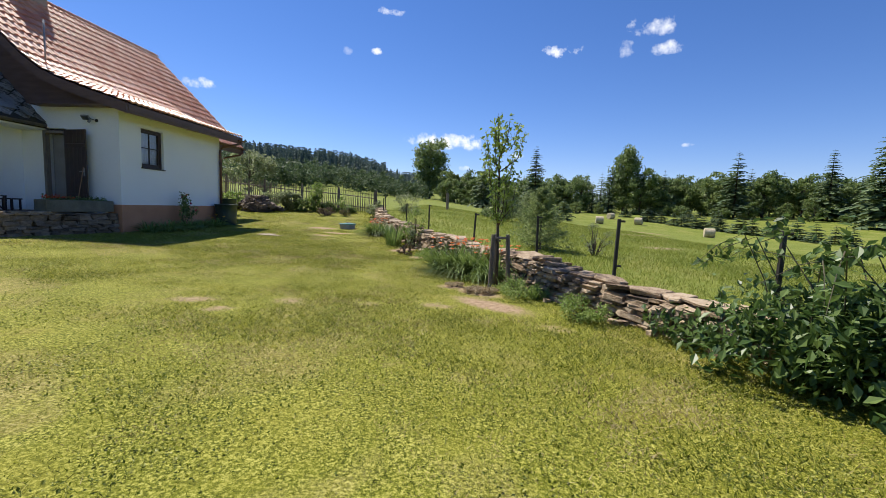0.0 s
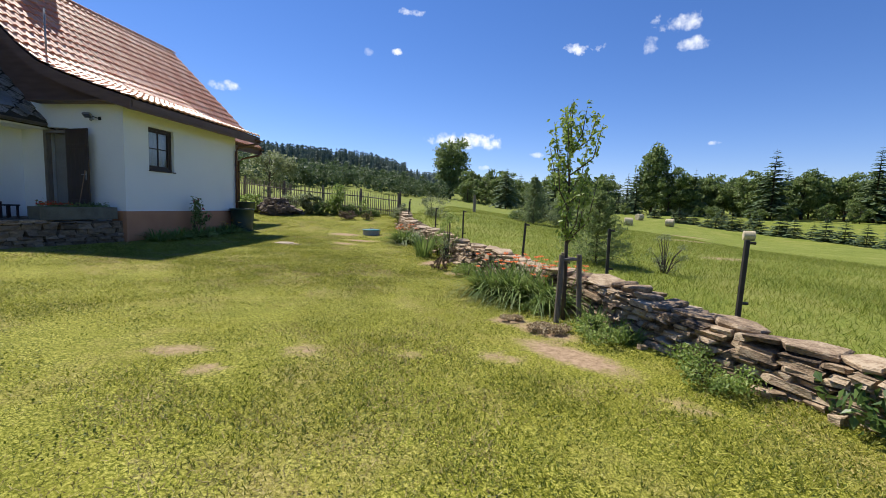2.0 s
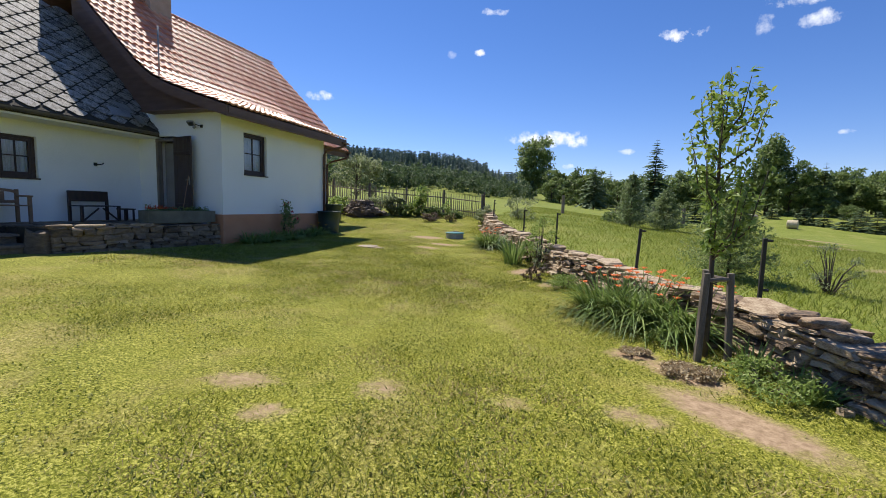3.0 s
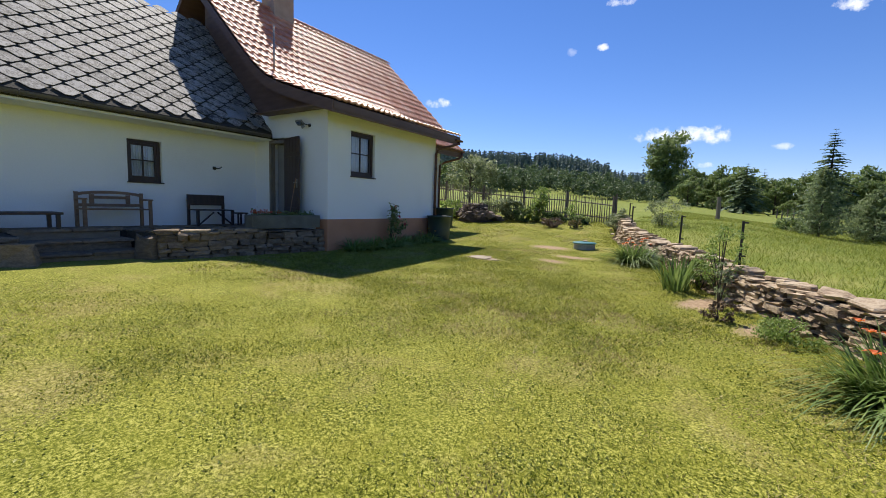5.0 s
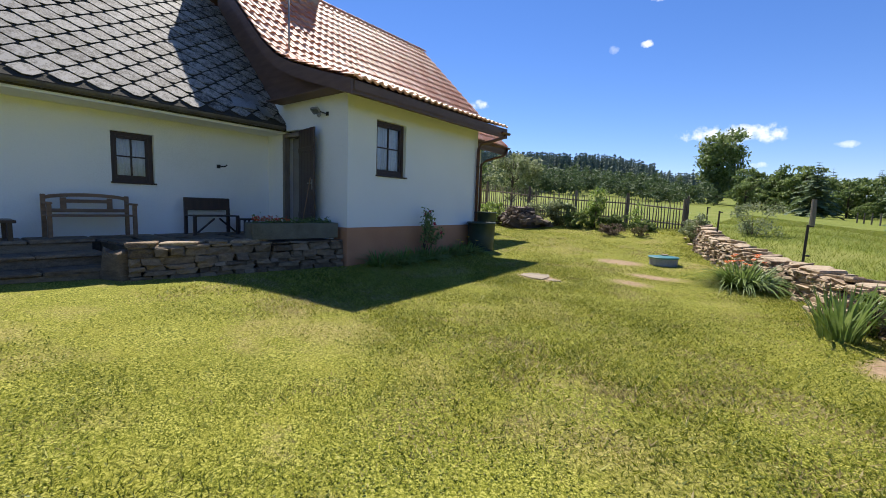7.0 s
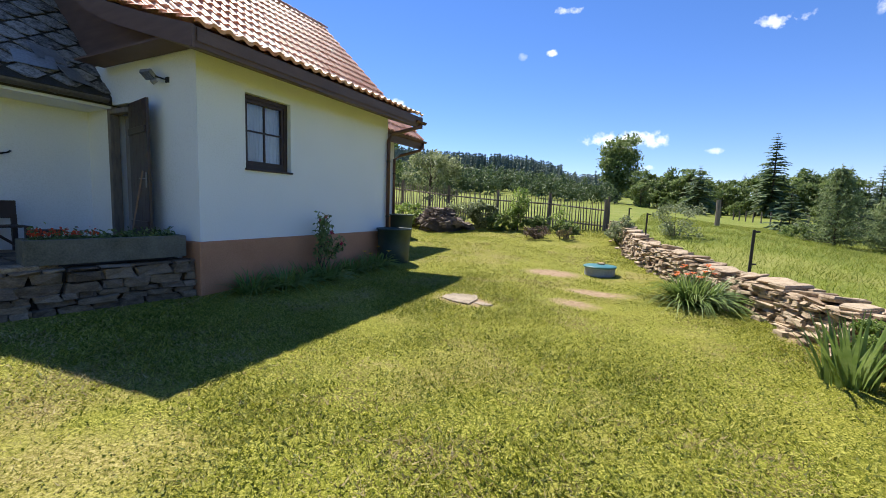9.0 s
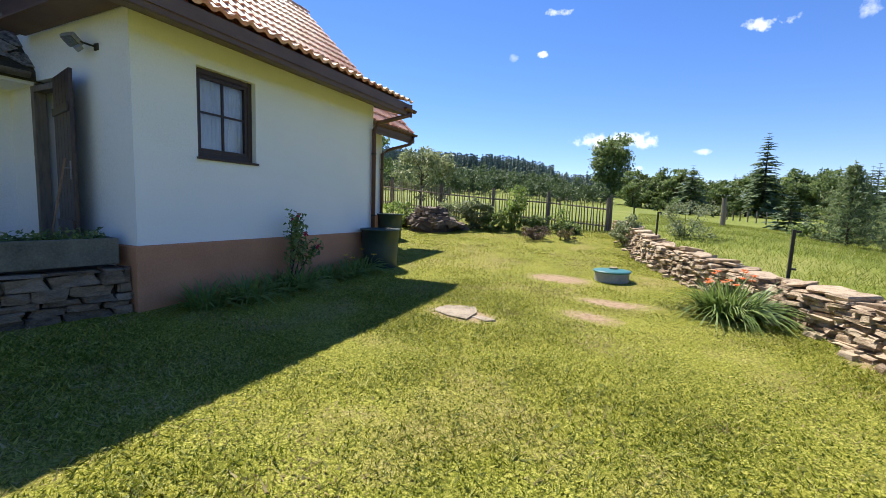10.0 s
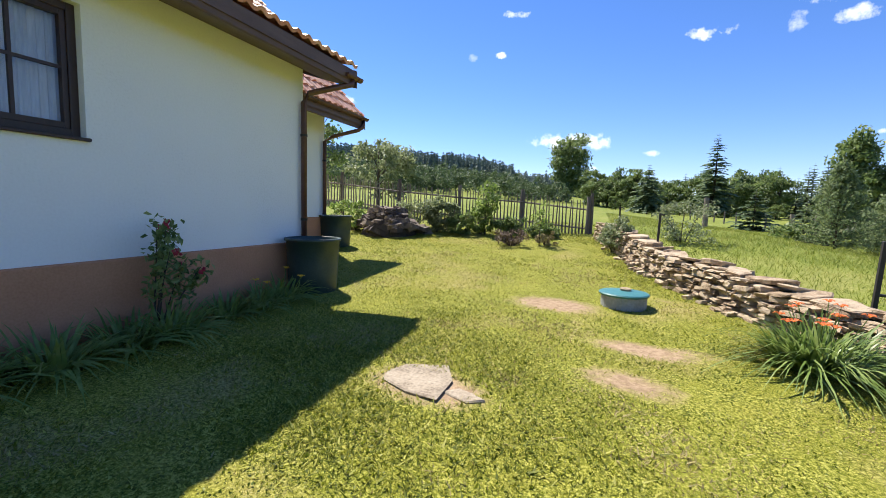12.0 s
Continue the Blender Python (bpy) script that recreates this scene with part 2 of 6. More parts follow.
def ground_mat():
    """Mown lawn and meadow: green, straw and clover tones at several scales, with bare earth where the sheet's soil attribute says so."""
    m = bpy.data.materials.new("grass_ground")
    m.use_nodes = True
    N, L = m.node_tree.nodes, m.node_tree.links
    bsdf = N["Principled BSDF"]
    geo = N.new("ShaderNodeNewGeometry")

    def tex(scale, detail, rough=0.55):
        n = N.new("ShaderNodeTexNoise")
        n.inputs["Scale"].default_value, n.inputs["Detail"].default_value, n.inputs["Roughness"].default_value = scale, detail, rough
        L.new(geo.outputs["Position"], n.inputs["Vector"])
        return n.outputs[0]

    def ramp(src, stops):
        r = N.new("ShaderNodeValToRGB")
        while len(r.color_ramp.elements) < len(stops):
            r.color_ramp.elements.new(0.5)
        for el, (p, c) in zip(r.color_ramp.elements, stops):
            el.position, el.color = p, (*c, 1)
        L.new(src, r.inputs[0])
        return r.outputs[0]

    def mix(f, a, b):
        x = N.new("ShaderNodeMix")
        x.data_type = "RGBA"
        for v, s in ((f, "Factor"), (a, "A"), (b, "B")):
            if isinstance(v, tuple):
                x.inputs[s].default_value = v[0] if s == "Factor" else (*v, 1)
            else:
                L.new(v, x.inputs[s])
        return x.outputs["Result"]

    green = ramp(tex(1.1, 6), [(0.3, (0.10, 0.115, 0.009)), (0.5, (0.18, 0.185, 0.016)), (0.68, (0.27, 0.245, 0.034))])
    grain = ramp(tex(48, 6, 0.8), [(0.40, (0.036, 0.046, 0.004)), (0.49, (0.15, 0.163, 0.012)), (0.59, (0.46, 0.43, 0.10))])
    dry = ramp(tex(0.75, 5, 0.6), [(0.52, (0, 0, 0)), (0.68, (0.6, 0.6, 0.6))])
    straw = ramp(tex(40, 5, 0.8), [(0.41, (0.09, 0.065, 0.018)), (0.5, (0.29, 0.225, 0.075)), (0.59, (0.56, 0.46, 0.21))])
    blotch = ramp(tex(3.2, 5, 0.65), [(0.42, (0.6, 0.6, 0.6)), (0.6, (1, 1, 1))])
    field = ramp(tex(0.35, 7, 0.65), [(0.34, (0.105, 0.14, 0.016)), (0.52, (0.165, 0.20, 0.028)), (0.66, (0.28, 0.265, 0.08))])
    field = mix((0.45, 0.45, 0.45), field, ramp(tex(16, 6, 0.8), [(0.38, (0.05, 0.07, 0.008)), (0.5, (0.155, 0.19, 0.025)), (0.62, (0.38, 0.36, 0.11))]))
    wild = N.new("ShaderNodeAttribute")
    wild.attribute_name = "meadow"
    base = mix(wild.outputs["Fac"], mix(dry, mix(blotch, green, grain), straw), field)
    att = N.new("ShaderNodeAttribute")
    att.attribute_name = "soil"
    earth = ramp(tex(14, 6, 0.7), [(0.3, (0.20, 0.13, 0.075)), (0.7, (0.46, 0.33, 0.21))])
    edge = N.new("ShaderNodeMath")
    edge.operation, edge.use_clamp = "MULTIPLY_ADD", True
    L.new(att.outputs["Fac"], edge.inputs[0])
    edge.inputs[1].default_value = 2.2
    ng = N.new("ShaderNodeMath")
    ng.operation = "MULTIPLY_ADD"
    L.new(tex(11, 5, 0.7), ng.inputs[0])
    ng.inputs[1].default_value, ng.inputs[2].default_value = 2.0, -1.75
    L.new(ng.outputs[0], edge.inputs[2])
    L.new(mix(edge.outputs[0], base, earth), bsdf.inputs["Base Color"])
    bsdf.inputs["Roughness"].default_value, bsdf.inputs["Specular IOR Level"].default_value = 0.9, 0.15
    b = N.new("ShaderNodeBump")
    b.inputs["Strength"].default_value, b.inputs["Distance"].default_value = 0.5, 0.02
    L.new(tex(55, 4, 0.7), b.inputs["Height"])
    L.new(b.outputs[0], bsdf.inputs["Normal"])
    return m


M_GROUND = ground_mat()


# ---- mesh helpers ----
def part(name, bm, material, parent=None, label="", smooth=False):
    """Links a bmesh as one mesh object under a thing or a part."""
    me = bpy.data.meshes.new(name)
    bm.to_mesh(me)
    bm.free()
    if smooth:
        me.shade_smooth()
    me.materials.append(material)
    ob = new(name, me)
    ob.parent = parent
    return tagged(ob, label)


def thing(name, label, category, at=None, group="", kind=""):
    ob = new(name)
    ob.empty_display_size = 0.1
    if at is not None:
        ob.matrix_basis = at
    return tagged(ob, label, category, group, kind)


def quick(name, verts, faces, material, parent=None, label="", smooth=False):
    """A mesh object from numpy arrays of vertices and of faces that all have as many corners."""
    verts, faces = np.asarray(verts, np.float32), np.asarray(faces, np.int32)
    me = bpy.data.meshes.new(name)
    k = faces.shape[1]
    me.vertices.add(len(verts))
    me.vertices.foreach_set("co", verts.ravel())
    me.loops.add(faces.size)
    me.loops.foreach_set("vertex_index", faces.ravel())
    me.polygons.add(len(faces))
    me.polygons.foreach_set("loop_start", np.arange(0, faces.size, k, dtype=np.int32))
    me.update(calc_edges=True)
    if smooth:
        me.shade_smooth()
    else:
        me.shade_flat()
    me.materials.append(material)
    ob = new(name, me)
    ob.parent = parent
    return tagged(ob, label)


def box(bm, x0, x1, y0, y1, z0, z1, bevel=0.0, m=None):
    made = bmesh.ops.create_cube(bm, size=1)["verts"]
    mm = Matrix.Translation(((x0 + x1) / 2, (y0 + y1) / 2, (z0 + z1) / 2)) @ Matrix.Diagonal((x1 - x0, y1 - y0, z1 - z0, 1))
    if m is not None:
        mm = m @ mm
    bmesh.ops.transform(bm, matrix=mm, verts=made)
    if bevel:
        edges = list({e for v in made for e in v.link_edges})
        bmesh.ops.bevel(bm, geom=edges, offset=bevel, segments=1, affect="EDGES")
    return bm


def boxed(*args, **kw):
    return box(bmesh.new(), *args, **kw)


def tube(bm, points, radii, sides=8, caps=True):
    """A round bar through points, with a radius at each."""
    points = [Vector(p) for p in points]
    if not isinstance(radii, (list, tuple)):
        radii = [radii] * len(points)
    rings = []
    for i, p in enumerate(points):
        way = (points[min(i + 1, len(points) - 1)] - points[max(i - 1, 0)]).normalized()
        side = way.orthogonal().normalized() if abs(way.z) > 0.99 else way.cross(Vector((0, 0, 1))).normalized()
        other = way.cross(side)
        rings.append([bm.verts.new(p + (side * math.cos(2 * math.pi * k / sides) + other * math.sin(2 * math.pi * k / sides)) * radii[i]) for k in range(sides)])
    for a, b in zip(rings, rings[1:]):
        for k in range(sides):
            bm.faces.new((a[k], a[(k + 1) % sides], b[(k + 1) % sides], b[k]))
    if caps:
        bm.faces.new(rings[0][::-1])
        bm.faces.new(rings[-1])
    bmesh.ops.recalc_face_normals(bm, faces=bm.faces)
    return bm


def prism(bm, outline, y0, y1):
    """An outline of (x, z) drawn out along y."""
    a = [bm.verts.new((x, y0, z)) for x, z in outline]
    b = [bm.verts.new((x, y1, z)) for x, z in outline]
    n = len(outline)
    bm.faces.new(a)
    bm.faces.new(b[::-1])
    for i in range(n):
        bm.faces.new((a[i], b[i], b[(i + 1) % n], a[(i + 1) % n]))
    bmesh.ops.recalc_face_normals(bm, faces=bm.faces)
    return bm


# ---- the ground ----
def smooth(a, b, v):
    t = np.clip((np.asarray(v, float) - a) / (b - a), 0, 1)
    return t * t * (3 - 2 * t)


WALL = np.array([(3.6, 3.6), (2.65, 4.9), (1.75, 6.3), (1.15, 7.7), (0.25, 9.5), (-0.9, 11.8), (-1.95, 14.0), (-2.65, 15.6), (-3.35, 17.0), (-4.1, 18.9), (-4.6, 21.0), (-5.4, 24.0)])
WALL_LEN = np.concatenate([[0], np.cumsum(np.linalg.norm(np.diff(WALL, axis=0), axis=1))])


def along_wall(s):
    """The place and direction on the wall's centre line, s metres from its near end."""
    s = min(max(s, 0), WALL_LEN[-1] - 1e-4)
    i = int(np.searchsorted(WALL_LEN, s, side="right")) - 1
    d = (WALL[i + 1] - WALL[i]) / (WALL_LEN[i + 1] - WALL_LEN[i])
    return WALL[i] + d * (s - WALL_LEN[i]), d


def wall_side(x, y):
    """How far beyond the wall's centre line a place lies (the meadow's side is positive)."""
    ys, xs = WALL[:, 1], WALL[:, 0]
    order = np.argsort(ys)
    xw = np.interp(y, ys[order], xs[order])
    return (np.asarray(x, float) - xw) * 0.9


AZ = np.array([-90, -40, -20, -8, 5, 18, 30, 45, 90.0])
RR = np.array([20, 40, 70, 110, 160, 300, 600.0])
FAR = np.array([[1.2, 1.5, 1.3, 1.0, 0.6, 0.3, 0.2, 0.1, 0.1], [2.8, 2.6, 2.2, 1.7, 0.9, 0.1, -0.4, -0.5, -0.5], [4, 3.6, 3.2, 2.4, 1.3, -0.3, -1.2, -1.3, -1.3],
                [6.5, 5.5, 4.6, 3.4, 1.7, 1.5, 1.6, 1.3, 1.3], [12, 10, 8.5, 5.5, 2.6, 2.6, 3, 3, 3], [32, 29, 24.5, 14.5, 5, 6, 10, 12, 12], [50, 45, 36, 24, 14, 18, 30, 38, 38]])


def terrain(x, y):
    x, y = np.asarray(x, float), np.asarray(y, float)
    cx, cy = np.clip(x, -14, 3.5), np.clip(y, 3.6, 27)
    lawn = 0.25237 - 0.02873 * cx - 0.03576 * cy + 0.00227 * cx * cx + 0.00243 * cx * cy + 0.00307 * cy * cy
    lawn = lawn + 0.24 * smooth(-0.1, 0.35, wall_side(x, np.clip(y, 3.6, 24))) * smooth(26, 23, y)
    r, az = np.hypot(x, y), np.degrees(np.arctan2(x, np.maximum(y, 1e-3)))
    ri, ai = np.clip(r, RR[0], RR[-1] - 1e-3), np.clip(az, -89.99, 89.99)
    i, j = np.searchsorted(RR, ri, side="right") - 1, np.searchsorted(AZ, ai, side="right") - 1
    u, v = (ri - RR[i]) / (RR[i + 1] - RR[i]), (ai - AZ[j]) / (AZ[j + 1] - AZ[j])
    v = v * v * (3 - 2 * v)
    far = (FAR[i, j] * (1 - u) + FAR[i + 1, j] * u) * (1 - v) + (FAR[i, j + 1] * (1 - u) + FAR[i + 1, j + 1] * u) * v
    w = np.maximum(smooth(22, 45, r), smooth(1.2, 8.0, wall_side(x, np.clip(y, 3.6, 24))) * smooth(2.0, 9.0, y))
    return lawn * (1 - w) + far * w


def height(x, y):
    return float(terrain(x, y))


# worn and bare places in the grass: x, y, half width, half length, turn, depth of wear
SOIL = [(0.32, 5.95, 0.8, 0.32, -40, 1.0), (0.15, 6.8, 0.55, 0.26, -35, 1.0), (-0.29, 7.2, 0.34, 0.24, 0, 0.95), (-0.45, 5.72, 0.36, 0.2, -20, 0.75), (-3.5, 5.05, 0.42, 0.2, 20, 0.8), (-2.4, 5.4, 0.3, 0.26, 40, 0.7), (-2.98, 4.7, 0.26, 0.18, 10, 0.75),
        (-1.35, 5.62, 0.3, 0.14, 0, 0.7), (1.05, 5.0, 0.4, 0.2, -30, 0.6), (-5.6, 7.2, 0.3, 0.2, 0, 0.45), (-4.6, 9.3, 0.3, 0.18, 0, 0.5), (-6.4, 10.9, 0.35, 0.2, 20, 0.45),
        (-6.8, 13.66, 0.62, 0.36, -10, 1.0), (-5.05, 15.3, 0.62, 0.24, -8, 1.0), (-5.22, 14.4, 0.55, 0.28, -15, 0.85), (-6.08, 16.72, 0.72, 0.42, 0, 1.0), (-4.6, 15.4, 0.4, 0.2, 0, 0.6), (-1.95, 12.0, 0.75, 0.35, 60, 1.0),
        (-1.3, 10.8, 0.5, 0.3, 60, 0.9), (-3.0, 16.2, 0.5, 0.3, 60, 0.9), (-2.5, 14.2, 0.35, 0.25, 60, 0.7), (-4.6, 17.6, 0.35, 0.2, 0, 0.5), (-2.4, 3.4, 0.3, 0.2, 0, 0.4), (-0.6, 3.4, 0.3, 0.2, 20, 0.4),
        (12, 30, 3, 1.2, 20, 0.8), (16, 40, 4, 1.5, 20, 0.8), (7.5, 17, 1.5, 0.6, 20, 0.7)]


def soil(x, y):
    out = np.zeros_like(np.asarray(x, float))
    for sx, sy, a, b, turn, d in SOIL:
        c, s = math.cos(radians(turn)), math.sin(radians(turn))
        u, v = ((x - sx) * c + (y - sy) * s) / a, (-(x - sx) * s + (y - sy) * c) / b
        out = np.maximum(out, d * np.clip(1.35 - np.hypot(u, v), 0, 1))
    return out


def spread(lo, hi, fine, far, step=1.09):
    mid = list(np.arange(lo, hi + 1e-6, fine))
    out, d, v = [], fine, hi
    while v < far:
        d *= step
        v += d
        out.append(v)
    before, d, v = [], fine, lo
    while v > -far:
        d *= step
        v -= d
        before.append(v)
    return np.array(before[::-1] + mid + out)


gx, gy = spread(-15, 5, 0.16, 2500), spread(-1, 27, 0.16, 2500)
GX, GY = np.meshgrid(gx, gy)
GZ = terrain(GX, GY)
near = smooth(40, 15, np.hypot(GX, GY))
bumps = np.array([noise.noise((a * 1.3, b * 1.3, 0)) * 0.014 + noise.noise((a * 0.35, b * 0.35, 7)) * 0.02 for a, b in zip(GX.ravel(), GY.ravel())]).reshape(GX.shape)
GZ = GZ + bumps * near
nx, ny = len(gx), len(gy)
gi = np.arange(nx * ny).reshape(ny, nx)
quads = np.stack([gi[:-1, :-1], gi[:-1, 1:], gi[1:, 1:], gi[1:, :-1]], -1).reshape(-1, 4)
ground = quick("ground", np.stack([GX.ravel(), GY.ravel(), GZ.ravel()], 1), quads, M_GROUND, smooth=True)
attr = ground.data.attributes.new("soil", "FLOAT", "POINT")
attr.data.foreach_set("value", soil(GX, GY).ravel().astype(np.float32))
attr = ground.data.attributes.new("meadow", "FLOAT", "POINT")
wild_v = np.maximum(smooth(0.1, 0.5, wall_side(GX, np.clip(GY, -60, 26))), smooth(24.0, 25.0, GY))
attr.data.foreach_set("value", wild_v.ravel().astype(np.float32))
tagged(ground, "sunlit mown lawn and meadow with worn dry patches", "ground", kind="structure")


# ---- the house ----
house = thing("house", "white plastered cottage with red tiles and old slates", "house", pose(-12, 12, 0.5))
HOUSE_INV = house.matrix_basis.inverted()


def hpart(name, bm, material, parent=None, label="", smooth=False):
    """A part of the house, its mesh given in the world's measures."""
    ob = part(name, bm, material, parent or house, label, smooth)
    if parent is None:
        ob.matrix_parent_inverse = HOUSE_INV
    return ob


AX, AY0, AY1 = -10.0, 11.39, 16.1          # the annex's front and its two sides
MX = -12.95                               # the long wall under the slates
BX, BY1 = -12.0, 19.4                     # the rear part's front and its gable end
FLOOR = 1.02                              # the terrace


def wall_x(x0, x1, y0, y1, z0, z1, holes):
    """A wall along y with openings (ya, yb, za, zb) that go through it."""
    bm = bmesh.new()
    at = y0
    for ya, yb, za, zb in sorted(holes):
        box(bm, x0, x1, at, ya, z0, z1)
        box(bm, x0, x1, ya, yb, z0, za)
        box(bm, x0, x1, ya, yb, zb, z1)
        at = yb
    box(bm, x0, x1, at, y1, z0, z1)
    bmesh.ops.remove_doubles(bm, verts=bm.verts, dist=1e-4)
    return bm


ANNEX_WIN = (12.17, 13.09, 2.40, 3.57)
MAIN_WIN = (8.28, 8.98, 2.03, 2.97)
hpart("wall", wall_x(AX - 0.4, AX, AY0, AY1, 1.27, 4.05, [ANNEX_WIN]), M_PLASTER, label="white plastered annex front wall")
hpart("wall", wall_x(MX - 0.5, MX, 1.0, AY0 + 0.35, 0.4, 4.1, [MAIN_WIN]), M_PLASTER, label="white plastered long wall under the slates")
hpart("wall", wall_x(BX - 0.4, BX, AY1 - 0.4, BY1, 0.6, 4.9, []), M_PLASTER, label="white plastered rear wall")
bm = bmesh.new()
box(bm, -12.95, -12.30, AY0, AY0 + 0.35, 0.5, 4.05)
box(bm, -11.58, AX - 0.4, AY0, AY0 + 0.35, 0.5, 4.05)
box(bm, -12.30, -11.58, AY0, AY0 + 0.35, 3.36, 4.05)
hpart("wall", bm, M_PLASTER, label="white plastered wall beside the door")
hpart("wall", boxed(BX, AX - 0.4, AY1 - 0.4, AY1, 0.5, 4.05), M_PLASTER)
# gable ends and the rear
bm = prism(bmesh.new(), [(-18.7, 0.5), (BX - 0.4, 0.5), (BX - 0.4, 4.85), (-15.35, 8.0), (-18.7, 4.85)], BY1 - 0.4, BY1)
hpart("wall", bm, M_PLASTER, label="white plastered gable end")
bm = prism(bmesh.new(), [(-18.7, 0.4), (MX - 0.5, 0.4), (MX - 0.5, 4.4), (-15.35, 6.4), (-18.7, 4.2)], 1.0, 1.4)
hpart("wall", bm, M_PLASTER)
hpart("wall", boxed(-19.1, -18.7, 1.0, BY1, 0.4, 3.6), M_PLASTER)
hpart("plinth", boxed(AX - 0.4, AX + 0.035, AY0 - 0.03, AY1 + 0.03, 0.1, 1.268, bevel=0.012), M_PLINTH, label="terracotta painted plinth")
hpart("plinth", boxed(BX - 0.4, BX + 0.03, AY1 + 0.04, BY1 + 0.03, 0.3, 1.55, bevel=0.012), M_PLINTH)
hpart("floor", boxed(-18.7, AX - 0.42, AY0 + 0.36, AY1 - 0.42, 1.0, 1.1), M_ROOM)
hpart("floor", boxed(-18.7, MX - 0.52, 1.42, AY0 + 0.3, 0.95, 1.05), M_ROOM)
hpart("partition", boxed(MX - 2.6, MX - 2.5, 1.42, AY1, 1.06, 4.0), M_ROOM)
hpart("loft_floor", boxed(-18.7, MX - 0.52, 1.42, AY1 - 0.42, 3.7, 3.78), M_ROOM)
hpart("loft_floor", boxed(MX - 0.5, AX - 0.42, AY0 + 0.36, AY1 - 0.42, 3.72, 3.79), M_ROOM)

# roof lines in (x, z): the flared slope over the annex, the straight one behind it, the slate one
RIDGE = (-15.35, 8.20)
FLARE = [(-9.36, 4.04), (-10.35, 4.34), (-11.25, 4.64), (-11.85, 4.90), (-12.35, 5.27), (-12.9, 5.78), RIDGE]
PLAIN = [(-11.12, 4.02), RIDGE]
SLATE_K = 1.06
SLATE_EAVE = (-12.17, 3.48)
SLATE_TOP = (-15.35, SLATE_EAVE[1] + SLATE_K * (15.35 - 12.17))


def slab_under(line, drop, y0, y1):
    """The boarded deck under a roof line."""
    low = [(x, z - drop) for x, z in line]
    return prism(bmesh.new(), line + low[::-1], y0, y1)


deck = [(x, z - 0.05) for x, z in FLARE]
tile_roof = hpart("roof", slab_under(deck, 0.16, 11.0, 16.6), M_BOARD, label="flared red clay tile roof over the annex")
rear_roof = hpart("roof", slab_under([(x, z - 0.05) for x, z in PLAIN], 0.16, 16.6, 19.8), M_BOARD, label="red clay tile roof")
slate_roof = hpart("roof", slab_under([SLATE_EAVE, SLATE_TOP], 0.14, 0.6, AY0 + 0.2), M_SLATE_BASE, label="old lichened diamond slate roof")
hpart("roof", prism(bmesh.new(), [RIDGE, (-19.6, 4.0), (-19.6, 3.85), (-15.35, 8.0)], 10.95, 19.8), M_BOARD)
hpart("roof", prism(bmesh.new(), [SLATE_TOP, (-19.6, 3.2), (-19.6, 3.05), (-15.35, SLATE_TOP[1] - 0.16)], 0.6, 10.95), M_BOARD)
# boarding: the cheek above the slates, the fascia, the barge boards and the soffit
cheek = [(AX - 0.3, 4.02), (AX - 0.3, 4.05)] + [(x, z - 0.2) for x, z in FLARE[1:]] + [(-15.35, 4.02)]
hpart("cheek", prism(bmesh.new(), cheek, AY0 - 0.02, AY0 + 0.05), M_BOARD, label="dark brown boarded cheek above the slates")
hpart("fascia", boxed(-9.42, -9.38, 10.93, 16.62, 3.76, 4.01, bevel=0.005), M_BOARD, label="dark brown fascia board")
hpart("fascia", boxed(-11.2, -11.16, 16.62, 19.82, 3.72, 3.96, bevel=0.005), M_BOARD)
hpart("soffit", prism(bmesh.new(), [(-9.42, 3.76), (AX + 0.002, 3.93), (AX + 0.002, 3.96), (-9.42, 3.79)], 10.95, 16.6), M_BOARD)
hpart("soffit", prism(bmesh.new(), [(-11.2, 3.72), (BX + 0.002, 4.0), (BX + 0.002, 4.03), (-11.2, 3.75)], 16.6, 19.8), M_BOARD)
for y, line in ((10.93, FLARE), (16.6, FLARE[:4]), (19.8, PLAIN)):
    low = [(x, z - 0.30) for x, z in line]
    hpart("barge_board", prism(bmesh.new(), [(x, z - 0.03) for x, z in line] + low[::-1], y, y + 0.035), M_BOARD)
hpart("soffit", boxed(-12.3, -9.5, 10.97, AY0 - 0.03, 3.95, 3.98), M_BOARD)


